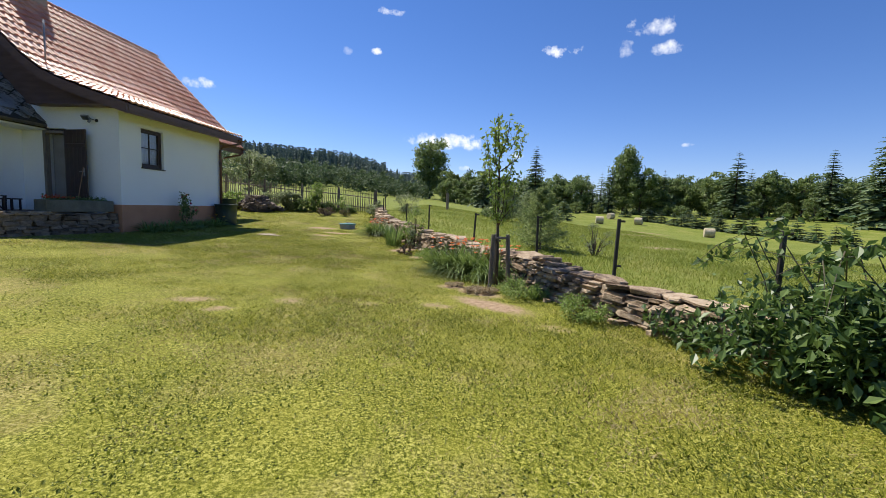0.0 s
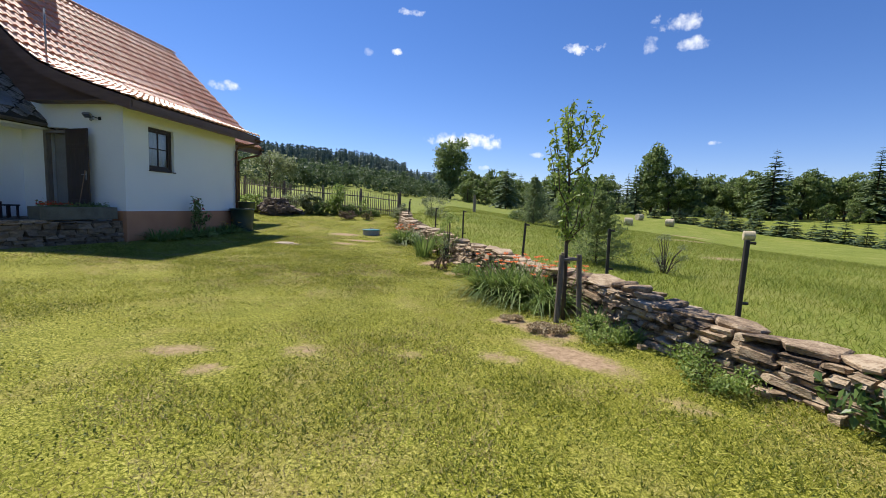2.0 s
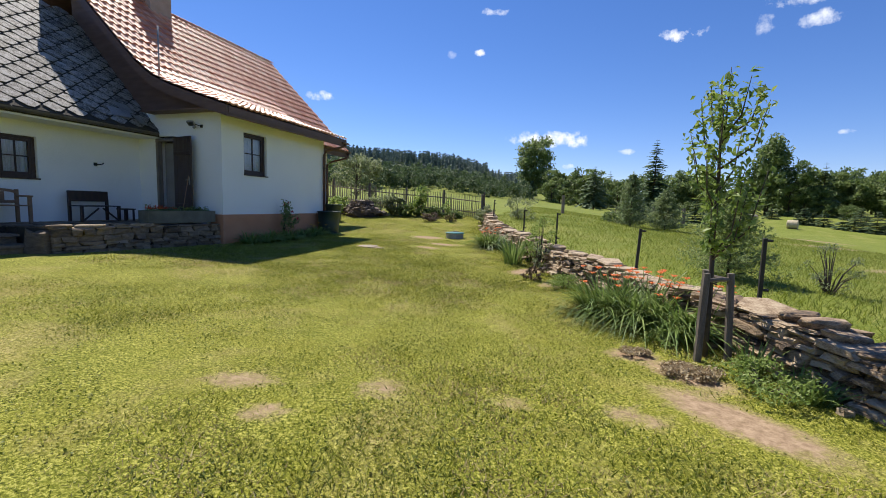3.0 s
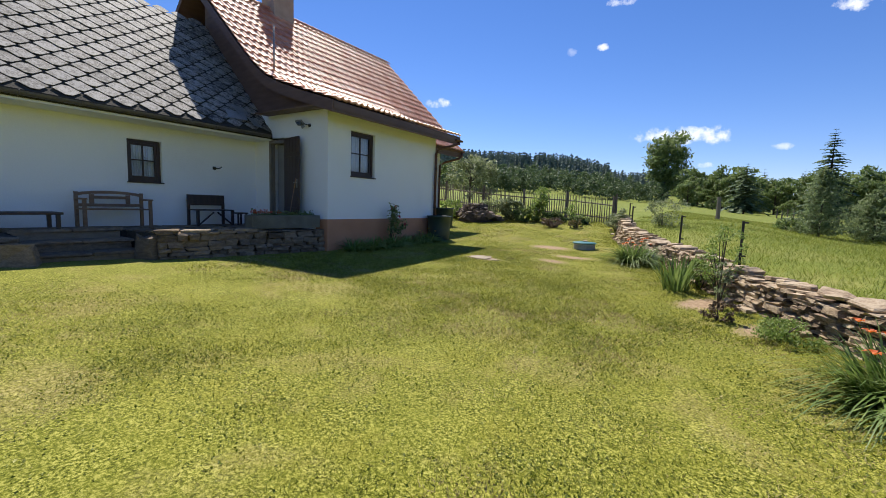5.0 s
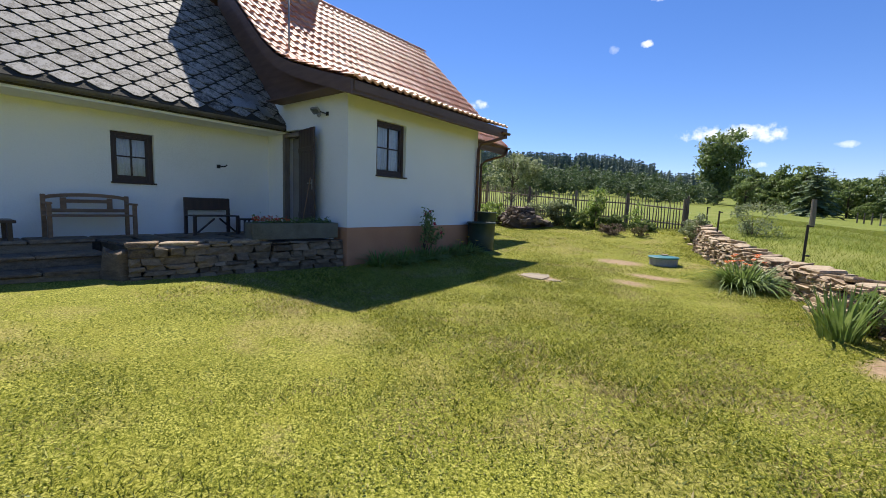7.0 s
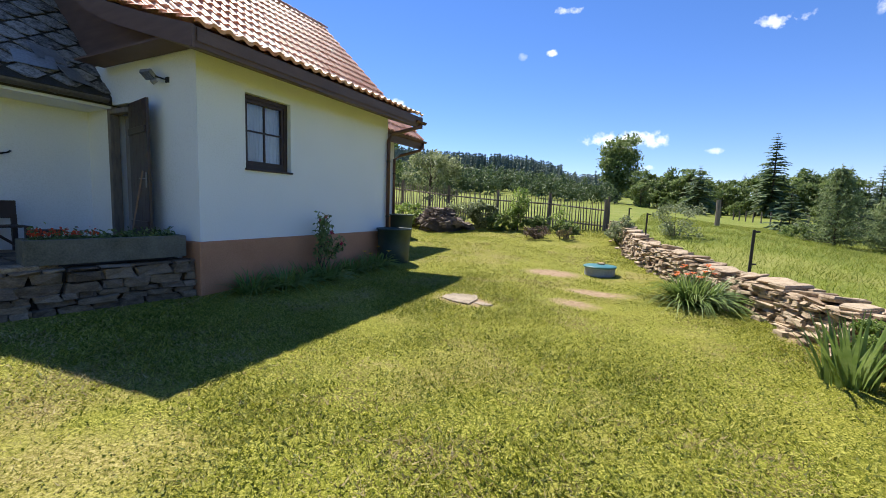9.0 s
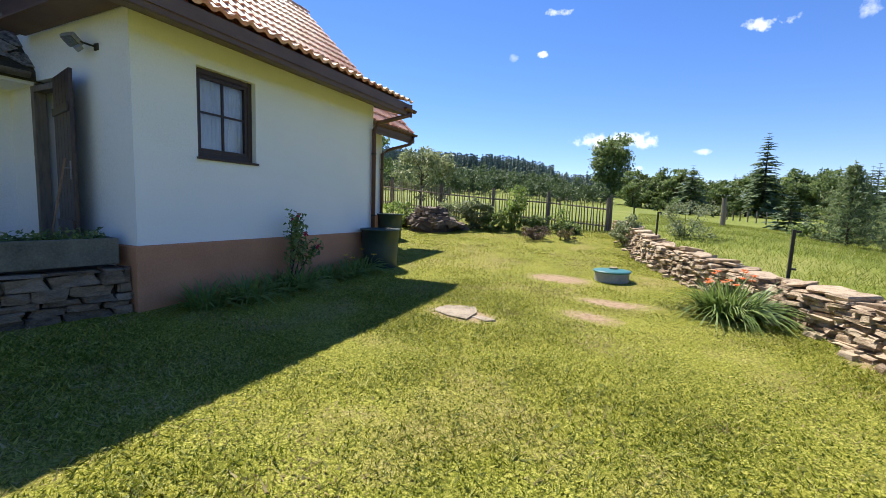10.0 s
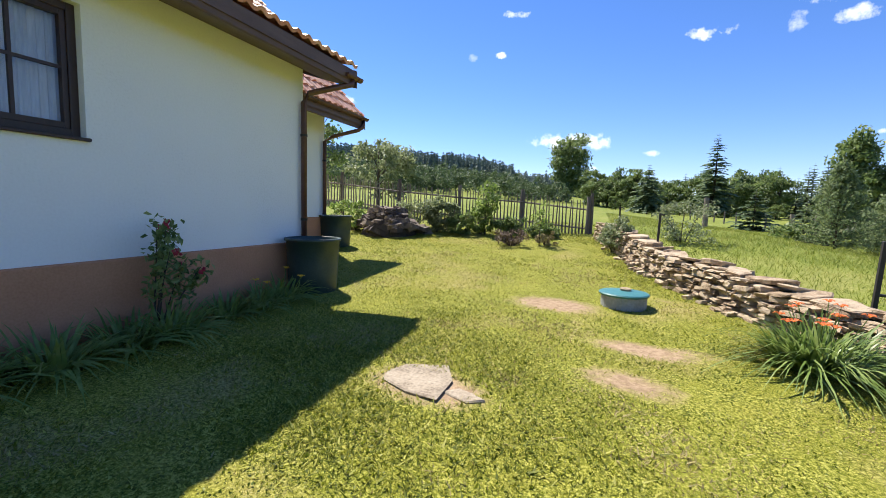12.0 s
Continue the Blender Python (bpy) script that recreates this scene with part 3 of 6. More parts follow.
def window(y0, y1, z0, z1, x):
    """A four-light casement set back in its opening in a wall along y."""
    w = thing("window", "", "")
    w.parent, w.matrix_parent_inverse = house, HOUSE_INV
    w.matrix_basis = pose(x, (y0 + y1) / 2, z0)
    a, h = (y1 - y0) / 2, z1 - z0
    bm = bmesh.new()
    for ya, yb, za, zb in ((-a, -a + 0.07, 0, h), (a - 0.07, a, 0, h), (-a + 0.07, a - 0.07, 0, 0.075), (-a + 0.07, a - 0.07, h - 0.07, h)):
        box(bm, -0.17, -0.08, ya, yb, za, zb, bevel=0.004)
    part("window_frame", bm, M_DARKWOOD, w, "dark brown wooden frame")
    bm = bmesh.new()
    for ya, yb, za, zb in ((-a + 0.07, -a + 0.115, 0.075, h - 0.07), (a - 0.115, a - 0.07, 0.075, h - 0.07), (-a + 0.115, a - 0.115, 0.075, 0.13), (-a + 0.115, a - 0.115, h - 0.12, h - 0.07)):
        box(bm, -0.155, -0.095, ya, yb, za, zb, bevel=0.004)
    part("sash", bm, M_DARKWOOD, w)
    part("glazing_bar", boxed(-0.145, -0.11, -0.013, 0.013, 0.13, h - 0.12), M_DARKWOOD, w)
    part("glazing_bar", boxed(-0.143, -0.108, -a + 0.115, a - 0.115, h * 0.52 - 0.013, h * 0.52 + 0.013), M_DARKWOOD, w)
    for ya, yb in ((-a + 0.11, -0.008), (0.008, a - 0.11)):
        for za, zb in ((0.125, h * 0.52 - 0.008), (h * 0.52 + 0.008, h - 0.115)):
            p = part("pane", boxed(-0.131, -0.126, ya, yb, za, zb), M_GLASS, w)
            p.visible_shadow = False
    part("window_sill", boxed(-0.08, 0.045, -a - 0.02, a + 0.02, -0.03, 0.0, bevel=0.006), M_DARKWOOD, w, "dark brown sill")
    bm = bmesh.new()
    n = 40
    rows = []
    for zz in (0.1, h - 0.1):
        rows.append([bm.verts.new((-0.22 + 0.015 * math.sin(k * 1.9), -a + 0.05 + (2 * a - 0.1) * k / n, zz)) for k in range(n + 1)])
    for k in range(n):
        bm.faces.new((rows[0][k], rows[0][k + 1], rows[1][k + 1], rows[1][k]))
    part("curtain", bm, M_CURTAIN, w, "white net curtain")
    return w


window(*ANNEX_WIN, AX)
window(*MAIN_WIN, MX)
# chimney
hpart("chimney", boxed(-15.75, -15.05, 13.55, 14.35, 7.2, 9.6, bevel=0.015), M_BRICK, label="pinkish rendered chimney stack")
# the pole that stands on the roof's verge
bm = tube(bmesh.new(), [(-12.22, 11.5, 4.9), (-12.22, 11.5, 6.35)], 0.022, 8)
hpart("roof_pole", bm, M_SHEET, label="thin grey metal pole", smooth=True)
# plastered cove under the slate eave
hpart("soffit", prism(bmesh.new(), [(-12.20, 3.30), (MX + 0.002, 3.30), (MX + 0.002, 3.50), (-12.20, 3.40)], 1.0, AY0 - 0.01), M_PLASTER, label="white plastered eaves cove")


def gutter(x, z, y0, y1, r, material, label):
    """A half-round gutter with its brackets and stopped ends."""
    bm = bmesh.new()
    n = 8
    rows = []
    for y in (y0, y1):
        rows.append([[bm.verts.new((x + q * math.cos(math.pi + math.pi * k / n), y, z + q * math.sin(math.pi + math.pi * k / n))) for k in range(n + 1)] for q in (r, r - 0.006)])
    for q in (0, 1):
        for k in range(n):
            bm.faces.new((rows[0][q][k], rows[0][q][k + 1], rows[1][q][k + 1], rows[1][q][k]))
    for e in (0, 1):
        bm.faces.new(rows[e][0])
    for k in (0, n):
        bm.faces.new((rows[0][0][k], rows[0][1][k], rows[1][1][k], rows[1][0][k]))
    g = hpart("gutter", bm, material, label=label)
    y = y0 + 0.3
    while y < y1:
        c = [(x - r - 0.01, y, z + 0.02)] + [(x + (r + 0.006) * math.cos(math.pi + math.pi * k / 6), y, z + (r + 0.006) * math.sin(math.pi + math.pi * k / 6)) for k in range(7)]
        hpart("bracket", tube(bmesh.new(), c, 0.008, 4), material, g)
        y += 0.85
    return g


gutter(-12.12, 3.44, 1.0, 11.3, 0.075, M_METAL, "old dark zinc gutter")
gutter(-9.35, 3.90, 16.3, 16.72, 0.06, M_PIPE, "brown painted gutter")
gutter(-11.08, 3.98, 16.7, 19.86, 0.06, M_PIPE, "brown painted gutter")
for pts in ([(-9.36, 16.5, 3.84), (-9.36, 16.5, 3.77), (-9.55, 16.25, 3.66), (-9.85, 16.06, 3.55), (-9.93, 16.04, 3.42), (-9.93, 16.04, 1.26)],
            [(-11.08, 19.7, 3.92), (-11.08, 19.7, 3.80), (-11.15, 19.62, 3.68), (-11.75, 19.38, 3.50), (-11.92, 19.30, 3.38), (-11.92, 19.30, 1.62)]):
    dp = hpart("downpipe", tube(bmesh.new(), pts, 0.045, 10), M_PIPE, label="brown downpipe", smooth=True)
    for z in (1.6, 2.9):
        x, y = pts[-1][0], pts[-1][1]
        hpart("pipe_clip", tube(bmesh.new(), [(x, y, z), (x, y, z + 0.035)], 0.053, 10), M_IRON, dp)
# loose metal sheets at the foot of the slates
for (x, y, z, t) in ((-12.62, 10.80, 4.02, 12), (-12.45, 10.55, 3.85, -8), (-12.32, 11.0, 3.72, 25)):
    m4 = pose(x, y, z, 0, 46, t)
    bm = boxed(-0.16, 0.16, -0.24, 0.24, 0, 0.006, m=m4)
    hpart("flashing", bm, M_SHEET, label="grey sheet metal flashing")

# the door: frame, an open leaf against the wall, handle
door = thing("door", "", "")
door.parent, door.matrix_parent_inverse = house, HOUSE_INV
door.matrix_basis = pose(-11.6, AY0, FLOOR + 0.06)
bm = bmesh.new()
h = 3.36 - 1.14
for x0, x1, z0, z1 in ((-0.70, -0.62, 0, h), (-0.06, 0.02, 0, h), (-0.62, -0.06, h - 0.08, h)):
    box(bm, x0, x1, -0.02, 0.12, z0, z1, bevel=0.005)
part("door_frame", bm, M_GREYWOOD, door, "weathered grey-brown wooden frame")
part("threshold", boxed(-0.74, 0.06, -0.12, 0.3, -0.08, 0.0, bevel=0.01), M_STONE_GREY, door)
part("inner_door", boxed(-0.62, -0.06, 0.2, 0.24, 0, h - 0.08), mat("pale_grey_paint", [(0.22, 0.205, 0.19), (0.30, 0.285, 0.265)], 0.6, 2, 40, 0.2, 0.003), door, "pale grey inner door")
leaf_m = pose(0.02, -0.05, 0, 0, 0, -12)
bm = bmesh.new()
for k in range(5):
    box(bm, 0.0 + 0.16 * k + 0.002, 0.16 * (k + 1) - 0.002, -0.02, 0.02, 0.02, h + 0.02, bevel=0.004, m=leaf_m)
leaf = part("door_leaf", bm, M_DARKWOOD, door, "dark stained plank door standing open")
for z in (0.35, 1.75):
    part("ledge", boxed(0.03, 0.78, -0.045, -0.021, z, z + 0.1, bevel=0.006, m=leaf_m), M_DARKWOOD, leaf)
part("lock_plate", boxed(0.70, 0.75, -0.03, -0.021, 0.95, 1.17, bevel=0.002, m=leaf_m), M_SHEET, leaf)
bm = tube(bmesh.new(), [leaf_m @ Vector(p) for p in ((0.725, -0.02, 1.08), (0.725, -0.07, 1.08), (0.62, -0.075, 1.08))], 0.009, 8)
part("door_handle", bm, M_SHEET, leaf, "steel lever handle", True)

# floodlight above the door
lamp = thing("floodlight", "small grey outdoor floodlight above the door", "lamp", pose(-10.75, AY0, 3.6))
part("bracket", tube(bmesh.new(), [(0.1, 0.0, 0.0), (0.1, -0.08, 0.0), (0.02, -0.13, 0.03)], 0.012, 6), M_IRON, lamp)
part("wall_plate", boxed(0.06, 0.14, -0.02, 0.0, -0.04, 0.04, bevel=0.004), M_IRON, lamp)
part("housing", boxed(-0.11, 0.09, -0.03, 0.03, -0.075, 0.075, bevel=0.012, m=pose(-0.06, -0.17, 0.05, 50, 0, 10)), M_SHEET, lamp)
part("glass", boxed(-0.095, 0.075, -0.036, -0.031, -0.06, 0.06, m=pose(-0.06, -0.17, 0.05, 50, 0, 10)), M_GLASS, lamp)
part("sensor", tube(bmesh.new(), [(0.02, -0.12, -0.02), (0.0, -0.17, -0.07)], [0.03, 0.035], 8), M_SHEET, lamp)
hook = thing("wall_bracket", "small dark iron bracket on the plaster", "bracket", pose(MX, 10.25, 2.47))
part("arm", tube(bmesh.new(), [(0, -0.06, 0.02), (0.10, -0.02, 0.0), (0.12, 0.06, 0.02), (0.10, 0.10, 0.05)], 0.014, 6), M_IRON, hook)
part("plate", boxed(0, 0.015, -0.08, 0.0, -0.03, 0.05, bevel=0.003), M_IRON, hook)

# ---- terrace ----
terrace = thing("terrace", "dry-stone walled terrace with a flagged floor", "terrace", kind="structure")
TX = lambda y: -10.62 + (y - 7.8) * 0.155
bm = bmesh.new()
pts = [(-12.95, 7.85), (TX(7.85) - 0.12, 7.85), (TX(11.38) - 0.12, 11.38), (-12.95, 11.38)]
lo, hi = [bm.verts.new((x, y, 0.1)) for x, y in pts], [bm.verts.new((x, y, FLOOR - 0.02)) for x, y in pts]
bm.faces.new(hi)
bm.faces.new(lo[::-1])
for i in range(4):
    bm.faces.new((lo[i], lo[(i + 1) % 4], hi[(i + 1) % 4], hi[i]))
bmesh.ops.recalc_face_normals(bm, faces=bm.faces)
part("core", bm, M_EARTH, terrace)
part("core", boxed(-12.95, -12.0, 1.0, 7.84, 0.1, FLOOR - 0.02), M_EARTH, terrace)

rs = random.Random(11)


def stone_data(seed, k=1.0):
    """A rough stone of unit size, flat-bedded with worn corners."""
    r = random.Random(seed)
    bm = bmesh.new()
    box(bm, -0.5, 0.5, -0.5, 0.5, -0.5, 0.5)
    bmesh.ops.bevel(bm, geom=list(bm.edges), offset=0.09, segments=1, affect="EDGES")
    for v in bm.verts:
        v.co.x *= 1 + r.uniform(-0.30, 0.14) * k
        v.co.y *= 1 + r.uniform(-0.28, 0.14) * k
        v.co.z *= 1 + r.uniform(-0.32, 0.12) * k
        v.co.z += 0.2 * v.co.x * r.uniform(-1, 1)
    bmesh.ops.triangulate(bm, faces=bm.faces)
    me = bpy.data.meshes.new("stone")
    bm.to_mesh(me)
    bm.free()
    return me


STONES = [stone_data(k) for k in range(14)]
STONES_GREY = [me.copy() for me in STONES]


def slab_data(seed):
    """A flat slab of unit size with an uneven many-sided outline and chipped rims."""
    r = random.Random(seed)
    n = r.choice((5, 6, 7))
    bm = bmesh.new()
    ang = sorted((k + r.uniform(-0.3, 0.3)) * 2 * math.pi / n for k in range(n))
    rad = [r.uniform(0.40, 0.60) * (1.2 if abs(math.sin(2 * a)) > 0.7 else 1.0) for a in ang]
    rings = []
    for z, q in ((-0.5, 0.93), (0.22, 1.0), (0.5, 0.9)):
        rings.append([bm.verts.new((q * d * math.cos(a) * r.uniform(0.96, 1.04), q * d * math.sin(a) * r.uniform(0.96, 1.04), z + r.uniform(-0.13, 0.13))) for a, d in zip(ang, rad)])
    for a, b in zip(rings, rings[1:]):
        for k in range(n):
            bm.faces.new((a[k], a[(k + 1) % n], b[(k + 1) % n], b[k]))
    bm.faces.new(rings[0][::-1])
    bm.faces.new(rings[-1])
    bmesh.ops.triangulate(bm, faces=bm.faces)
    me = bpy.data.meshes.new("slab")
    bm.to_mesh(me)
    bm.free()
    return me


SLABS = [slab_data(100 + k) for k in range(12)]
for me in SLABS:
    me.materials.append(M_STONE)
for me in STONES:
    me.materials.append(M_STONE)
for me in STONES_GREY:
    me.materials.append(M_STONE_GREY)
STONE_ARRAYS = []
for me in STONES + SLABS:
    v = np.zeros(len(me.vertices) * 3)
    me.vertices.foreach_get("co", v)
    STONE_ARRAYS.append((v.reshape(-1, 3), np.array([p.vertices[:] for p in me.polygons])))


def joined(arrays_and_mats):
    """Many copies of small meshes as one pair of arrays."""
    V, F, n = [], [], 0
    for (v, f), m in arrays_and_mats:
        a = np.array(m)
        V.append(v @ a[:3, :3].T + a[:3, 3])
        F.append(f + n)
        n += len(v)
    return np.concatenate(V), np.concatenate(F)


def piece(name, me, m, parent):
    ob = new(name, me)
    ob.parent = parent
    ob.matrix_basis = m
    return ob


def sized(m, sx, sy, sz):
    return m @ Matrix.Diagonal((sx, sy, sz, 1))


def face_of_stones(parent, y0, y1, xf, z0f, z1, pick=STONES_GREY):
    """A dry-laid face along y."""
    z, first = z0f, True
    while z < z1 - 0.03:
        hgt = min(rs.uniform(0.06, 0.135), z1 - z)
        y = y0
        while y < y1 - 0.05:
            ln = min(rs.uniform(0.14, 0.46), y1 - y)
            yc = y + ln / 2
            m = pose(xf(yc) - 0.11 + rs.uniform(-0.03, 0.03), yc, z + hgt / 2, rs.uniform(-4, 4), rs.uniform(-3, 3), 90 - 8.8 + rs.uniform(-5, 5))
            piece("stone", rs.choice(pick), sized(m, ln * 1.03, 0.26, hgt * 1.06), parent)
            y += ln
        z += hgt


face_of_stones(terrace, 7.85, 11.37, TX, 0.38, FLOOR - 0.0)
y = 7.8
while y < 9.6:
    ln = rs.uniform(0.35, 0.7)
    piece("cap_stone", rs.choice(SLABS), sized(pose(TX(y + ln / 2) - 0.17, y + ln / 2, FLOOR + 0.025, 0, rs.uniform(-2, 2), 81), ln, 0.36, 0.06), terrace)
    y += ln
for i in range(7):
    for j in range(4):
        m = pose(-12.7 + j * 0.52 + rs.uniform(-0.03, 0.03), 8.1 + i * 0.5 + rs.uniform(-0.03, 0.03), FLOOR - 0.012, 0, 0, rs.uniform(-9, 9))
        piece("flagstone", rs.choice(STONES_GREY), sized(m, 0.52, 0.5, 0.05), terrace)
# stone steps up to the terrace and the low bank beside them
steps = thing("stone_steps", "worn mossy stone slab steps up to the terrace", "steps")
for x, z0, z1, w in ((-11.0, 0.35, 0.70, 0.5), (-11.45, 0.5, 0.88, 0.5), (-11.95, 0.6, 1.06, 0.6)):
    bm = boxed(x - w, x, 6.15, 7.72, z0, z1 - 0.065)
    part("riser", bm, M_STONE_GREY, steps)
    for ya, yb in ((6.1, 6.95), (6.96, 7.76)):
        bm = bmesh.new()
        box(bm, x - w, x + 0.05, ya, yb, z1 - 0.062, z1 + rs.uniform(-0.006, 0.006), bevel=0.018)
        for v in bm.verts:
            v.co.x += rs.uniform(-0.02, 0.02)
        part("tread", bm, M_STONE_GREY, steps)
bank = thing("stone_bank", "low mossy stone bank beside the steps", "stone bank", kind="structure")
part("core", boxed(-12.0, -11.25, 2.0, 6.08, 0.2, 1.0), M_EARTH, bank)
face_of_stones(bank, 3.2, 6.1, lambda y: -11.1, 0.42, 1.02)
piece("stone", STONES_GREY[3], sized(pose(-10.95, 6.0, 0.72, 0, 5, 70), 0.5, 0.4, 0.4), bank)
piece("stone", STONES_GREY[5], sized(pose(-10.85, 7.78, 0.7, 0, 5, 20), 0.4, 0.3, 0.6), bank)


def slat_bench(at, wide, back):
    """A garden bench with a framed back; back is 'arched' or 'plank'."""
    b = thing("bench", "weathered slatted wooden garden bench against the white wall" if back == "arched" else "dark wooden bench with a single broad back plank", "bench", at)
    wood = M_OLDWOOD if back == "arched" else M_DARKWOOD
    w = wide / 2
    top = 0.74 if back == "arched" else 0.56
    for sx in (-1, 1):
        part("leg", boxed(-0.03, 0.03, sx * w - 0.03, sx * w + 0.03, 0, top, bevel=0.006), wood, b)
        part("leg", boxed(0.40, 0.46, sx * w - 0.03, sx * w + 0.03, 0, 0.58 if back == "arched" else 0.38, bevel=0.006), wood, b)
        if back == "arched":
            part("armrest", boxed(0.0, 0.50, sx * w - 0.035, sx * w + 0.035, 0.58, 0.615, bevel=0.008), wood, b)
        else:
            part("brace", tube(bmesh.new(), [(0.43, sx * (w - 0.04), 0.05), (0.43, sx * (w - 0.38), 0.34)], 0.02, 6), wood, b)
    for k in range(5):
        part("seat_slat", boxed(0.02 + k * 0.095, 0.10 + k * 0.095, -w - 0.02, w + 0.02, 0.38, 0.405, bevel=0.005), wood, b)
    if back == "arched":
        part("back_rail", boxed(-0.02, 0.02, -w, w, 0.44, 0.50, bevel=0.006), wood, b)
        bm = bmesh.new()
        n = 12
        a, c = [], []
        for k in range(n + 1):
            y = -w + wide * k / n
            z = 0.71 + 0.06 * max(0.0, math.cos(math.pi * y / wide)) ** 0.6
            a.append([bm.verts.new((x, y, z + d)) for x, d in ((-0.02, -0.06), (0.02, -0.06), (0.02, 0.0), (-0.02, 0.0))])
        for p, q in zip(a, a[1:]):
            for i in range(4):
                bm.faces.new((p[i], p[(i + 1) % 4], q[(i + 1) % 4], q[i]))
        bm.faces.new(a[0][::-1])
        bm.faces.new(a[-1])
        bmesh.ops.recalc_face_normals(bm, faces=bm.faces)
        part("top_rail", bm, wood, b)
        part("back_panel", boxed(-0.012, 0.012, -0.3, 0.3, 0.60, 0.66, bevel=0.004), wood, b)
        for y in (-0.32, 0.32):
            part("back_post", boxed(-0.016, 0.016, y - 0.04, y + 0.04, 0.5, 0.69, bevel=0.004), wood, b)
    else:
        part("back_plank", boxed(-0.03, 0.02, -w - 0.03, w + 0.03, 0.50, 0.76, bevel=0.008), wood, b)
    return b


slat_bench(pose(-12.72, 7.85, FLOOR), 1.15, "arched")
slat_bench(pose(-12.72, 9.86, FLOOR), 0.86, "plank")
tb = thing("low_table", "low dark wooden table on the terrace", "table", pose(-12.2, 6.0, FLOOR))
part("tabletop", boxed(-0.3, 0.3, -1.0, 0.85, 0.30, 0.345, bevel=0.008), M_DARKWOOD, tb)
for x in (-0.25, 0.25):
    for y in (-0.92, 0.78):
        part("leg", boxed(x - 0.03, x + 0.03, y - 0.03, y + 0.03, 0, 0.3, bevel=0.004), M_DARKWOOD, tb)
small = thing("stool", "small dark wooden stool beside the bench", "stool", pose(-12.4, 10.55, FLOOR))
part("seat", boxed(-0.16, 0.16, -0.15, 0.15, 0.30, 0.335, bevel=0.006), M_DARKWOOD, small)
for x in (-0.12, 0.12):
    for y in (-0.11, 0.11):
        part("leg", boxed(x - 0.018, x + 0.018, y - 0.018, y + 0.018, 0, 0.3), M_DARKWOOD, small)
broom = thing("broom", "besom broom leaning on the open door", "broom", pose(-10.9, 11.05, FLOOR))
part("stick", tube(bmesh.new(), [(0, -0.1, 0.3), (0.08, 0.04, 1.25)], 0.012, 6), M_OLDWOOD, broom)
part("bristles", tube(bmesh.new(), [(-0.03, -0.16, 0.0), (-0.01, -0.12, 0.2), (0, -0.1, 0.34)], [0.07, 0.05, 0.02], 9), M_OLDWOOD, broom)

# concrete trough with geraniums on the terrace wall
PY0, PY1 = 9.62, 11.3
trough = thing("flower_trough", "long mossy concrete trough planted with geraniums", "planter", pose(0, 0, 0))
bm = bmesh.new()
tp = pose(TX(10.46) - 0.24, (PY0 + PY1) / 2, FLOOR + 0.045, 0, 0, -8.8)
hl = (PY1 - PY0) / 2
for x0, x1, y0, y1, z0, z1 in ((-0.2, -0.15, -hl, hl, 0, 0.30), (0.15, 0.2, -hl, hl, 0, 0.30), (-0.15, 0.15, -hl, -hl + 0.05, 0, 0.30), (-0.15, 0.15, hl - 0.05, hl, 0, 0.30), (-0.15, 0.15, -hl + 0.05, hl - 0.05, 0, 0.05)):
    box(bm, x0, x1, y0, y1, z0, z1, bevel=0.008, m=tp)
part("trough_body", bm, M_CONCRETE, trough)
part("soil", boxed(-0.15, 0.15, -hl + 0.05, hl - 0.05, 0.2, 0.26, m=tp), M_EARTH, trough)


# ---- roof coverings ----
def along(line, s):
    """The place and the direction on a roof line, s metres up from the eave."""
    for (x0, z0), (x1, z1) in zip(line, line[1:]):
        d = math.hypot(x1 - x0, z1 - z0)
        if s <= d:
            return x0 + (x1 - x0) * s / d, z0 + (z1 - z0) * s / d, math.atan2(z1 - z0, x0 - x1)
        s -= d
    return x1, z1, math.atan2(z1 - z0, x0 - x1)


def line_len(line):
    return sum(math.hypot(b[0] - a[0], b[1] - a[1]) for a, b in zip(line, line[1:]))


def tile_data():
    """A clay pantile: a wave across, a thick nose, laid up the slope (x across, y up the slope)."""
    n = 7
    w, l = 0.222, 0.44
    V, F = [], []
    for k in range(n):
        u = k / (n - 1)
        z = 0.023 * math.sin(2 * math.pi * u + 0.4) + 0.012 * math.sin(math.pi * u)
        V += [(u * w, 0, z + 0.056), (u * w, l, z + 0.014), (u * w, 0.006, z + 0.008)]
    for k in range(n - 1):
        a, b = 3 * k, 3 * k + 3
        F += [(a, b, b + 1), (a, b + 1, a + 1), (a + 2, b + 2, b), (a + 2, b, a)]
    return np.array(V), np.array(F)


TILE = tile_data()
tile_me = quick("tile", *TILE, M_TILE)
TILE_ME = tile_me.data
bpy.data.objects.remove(tile_me)


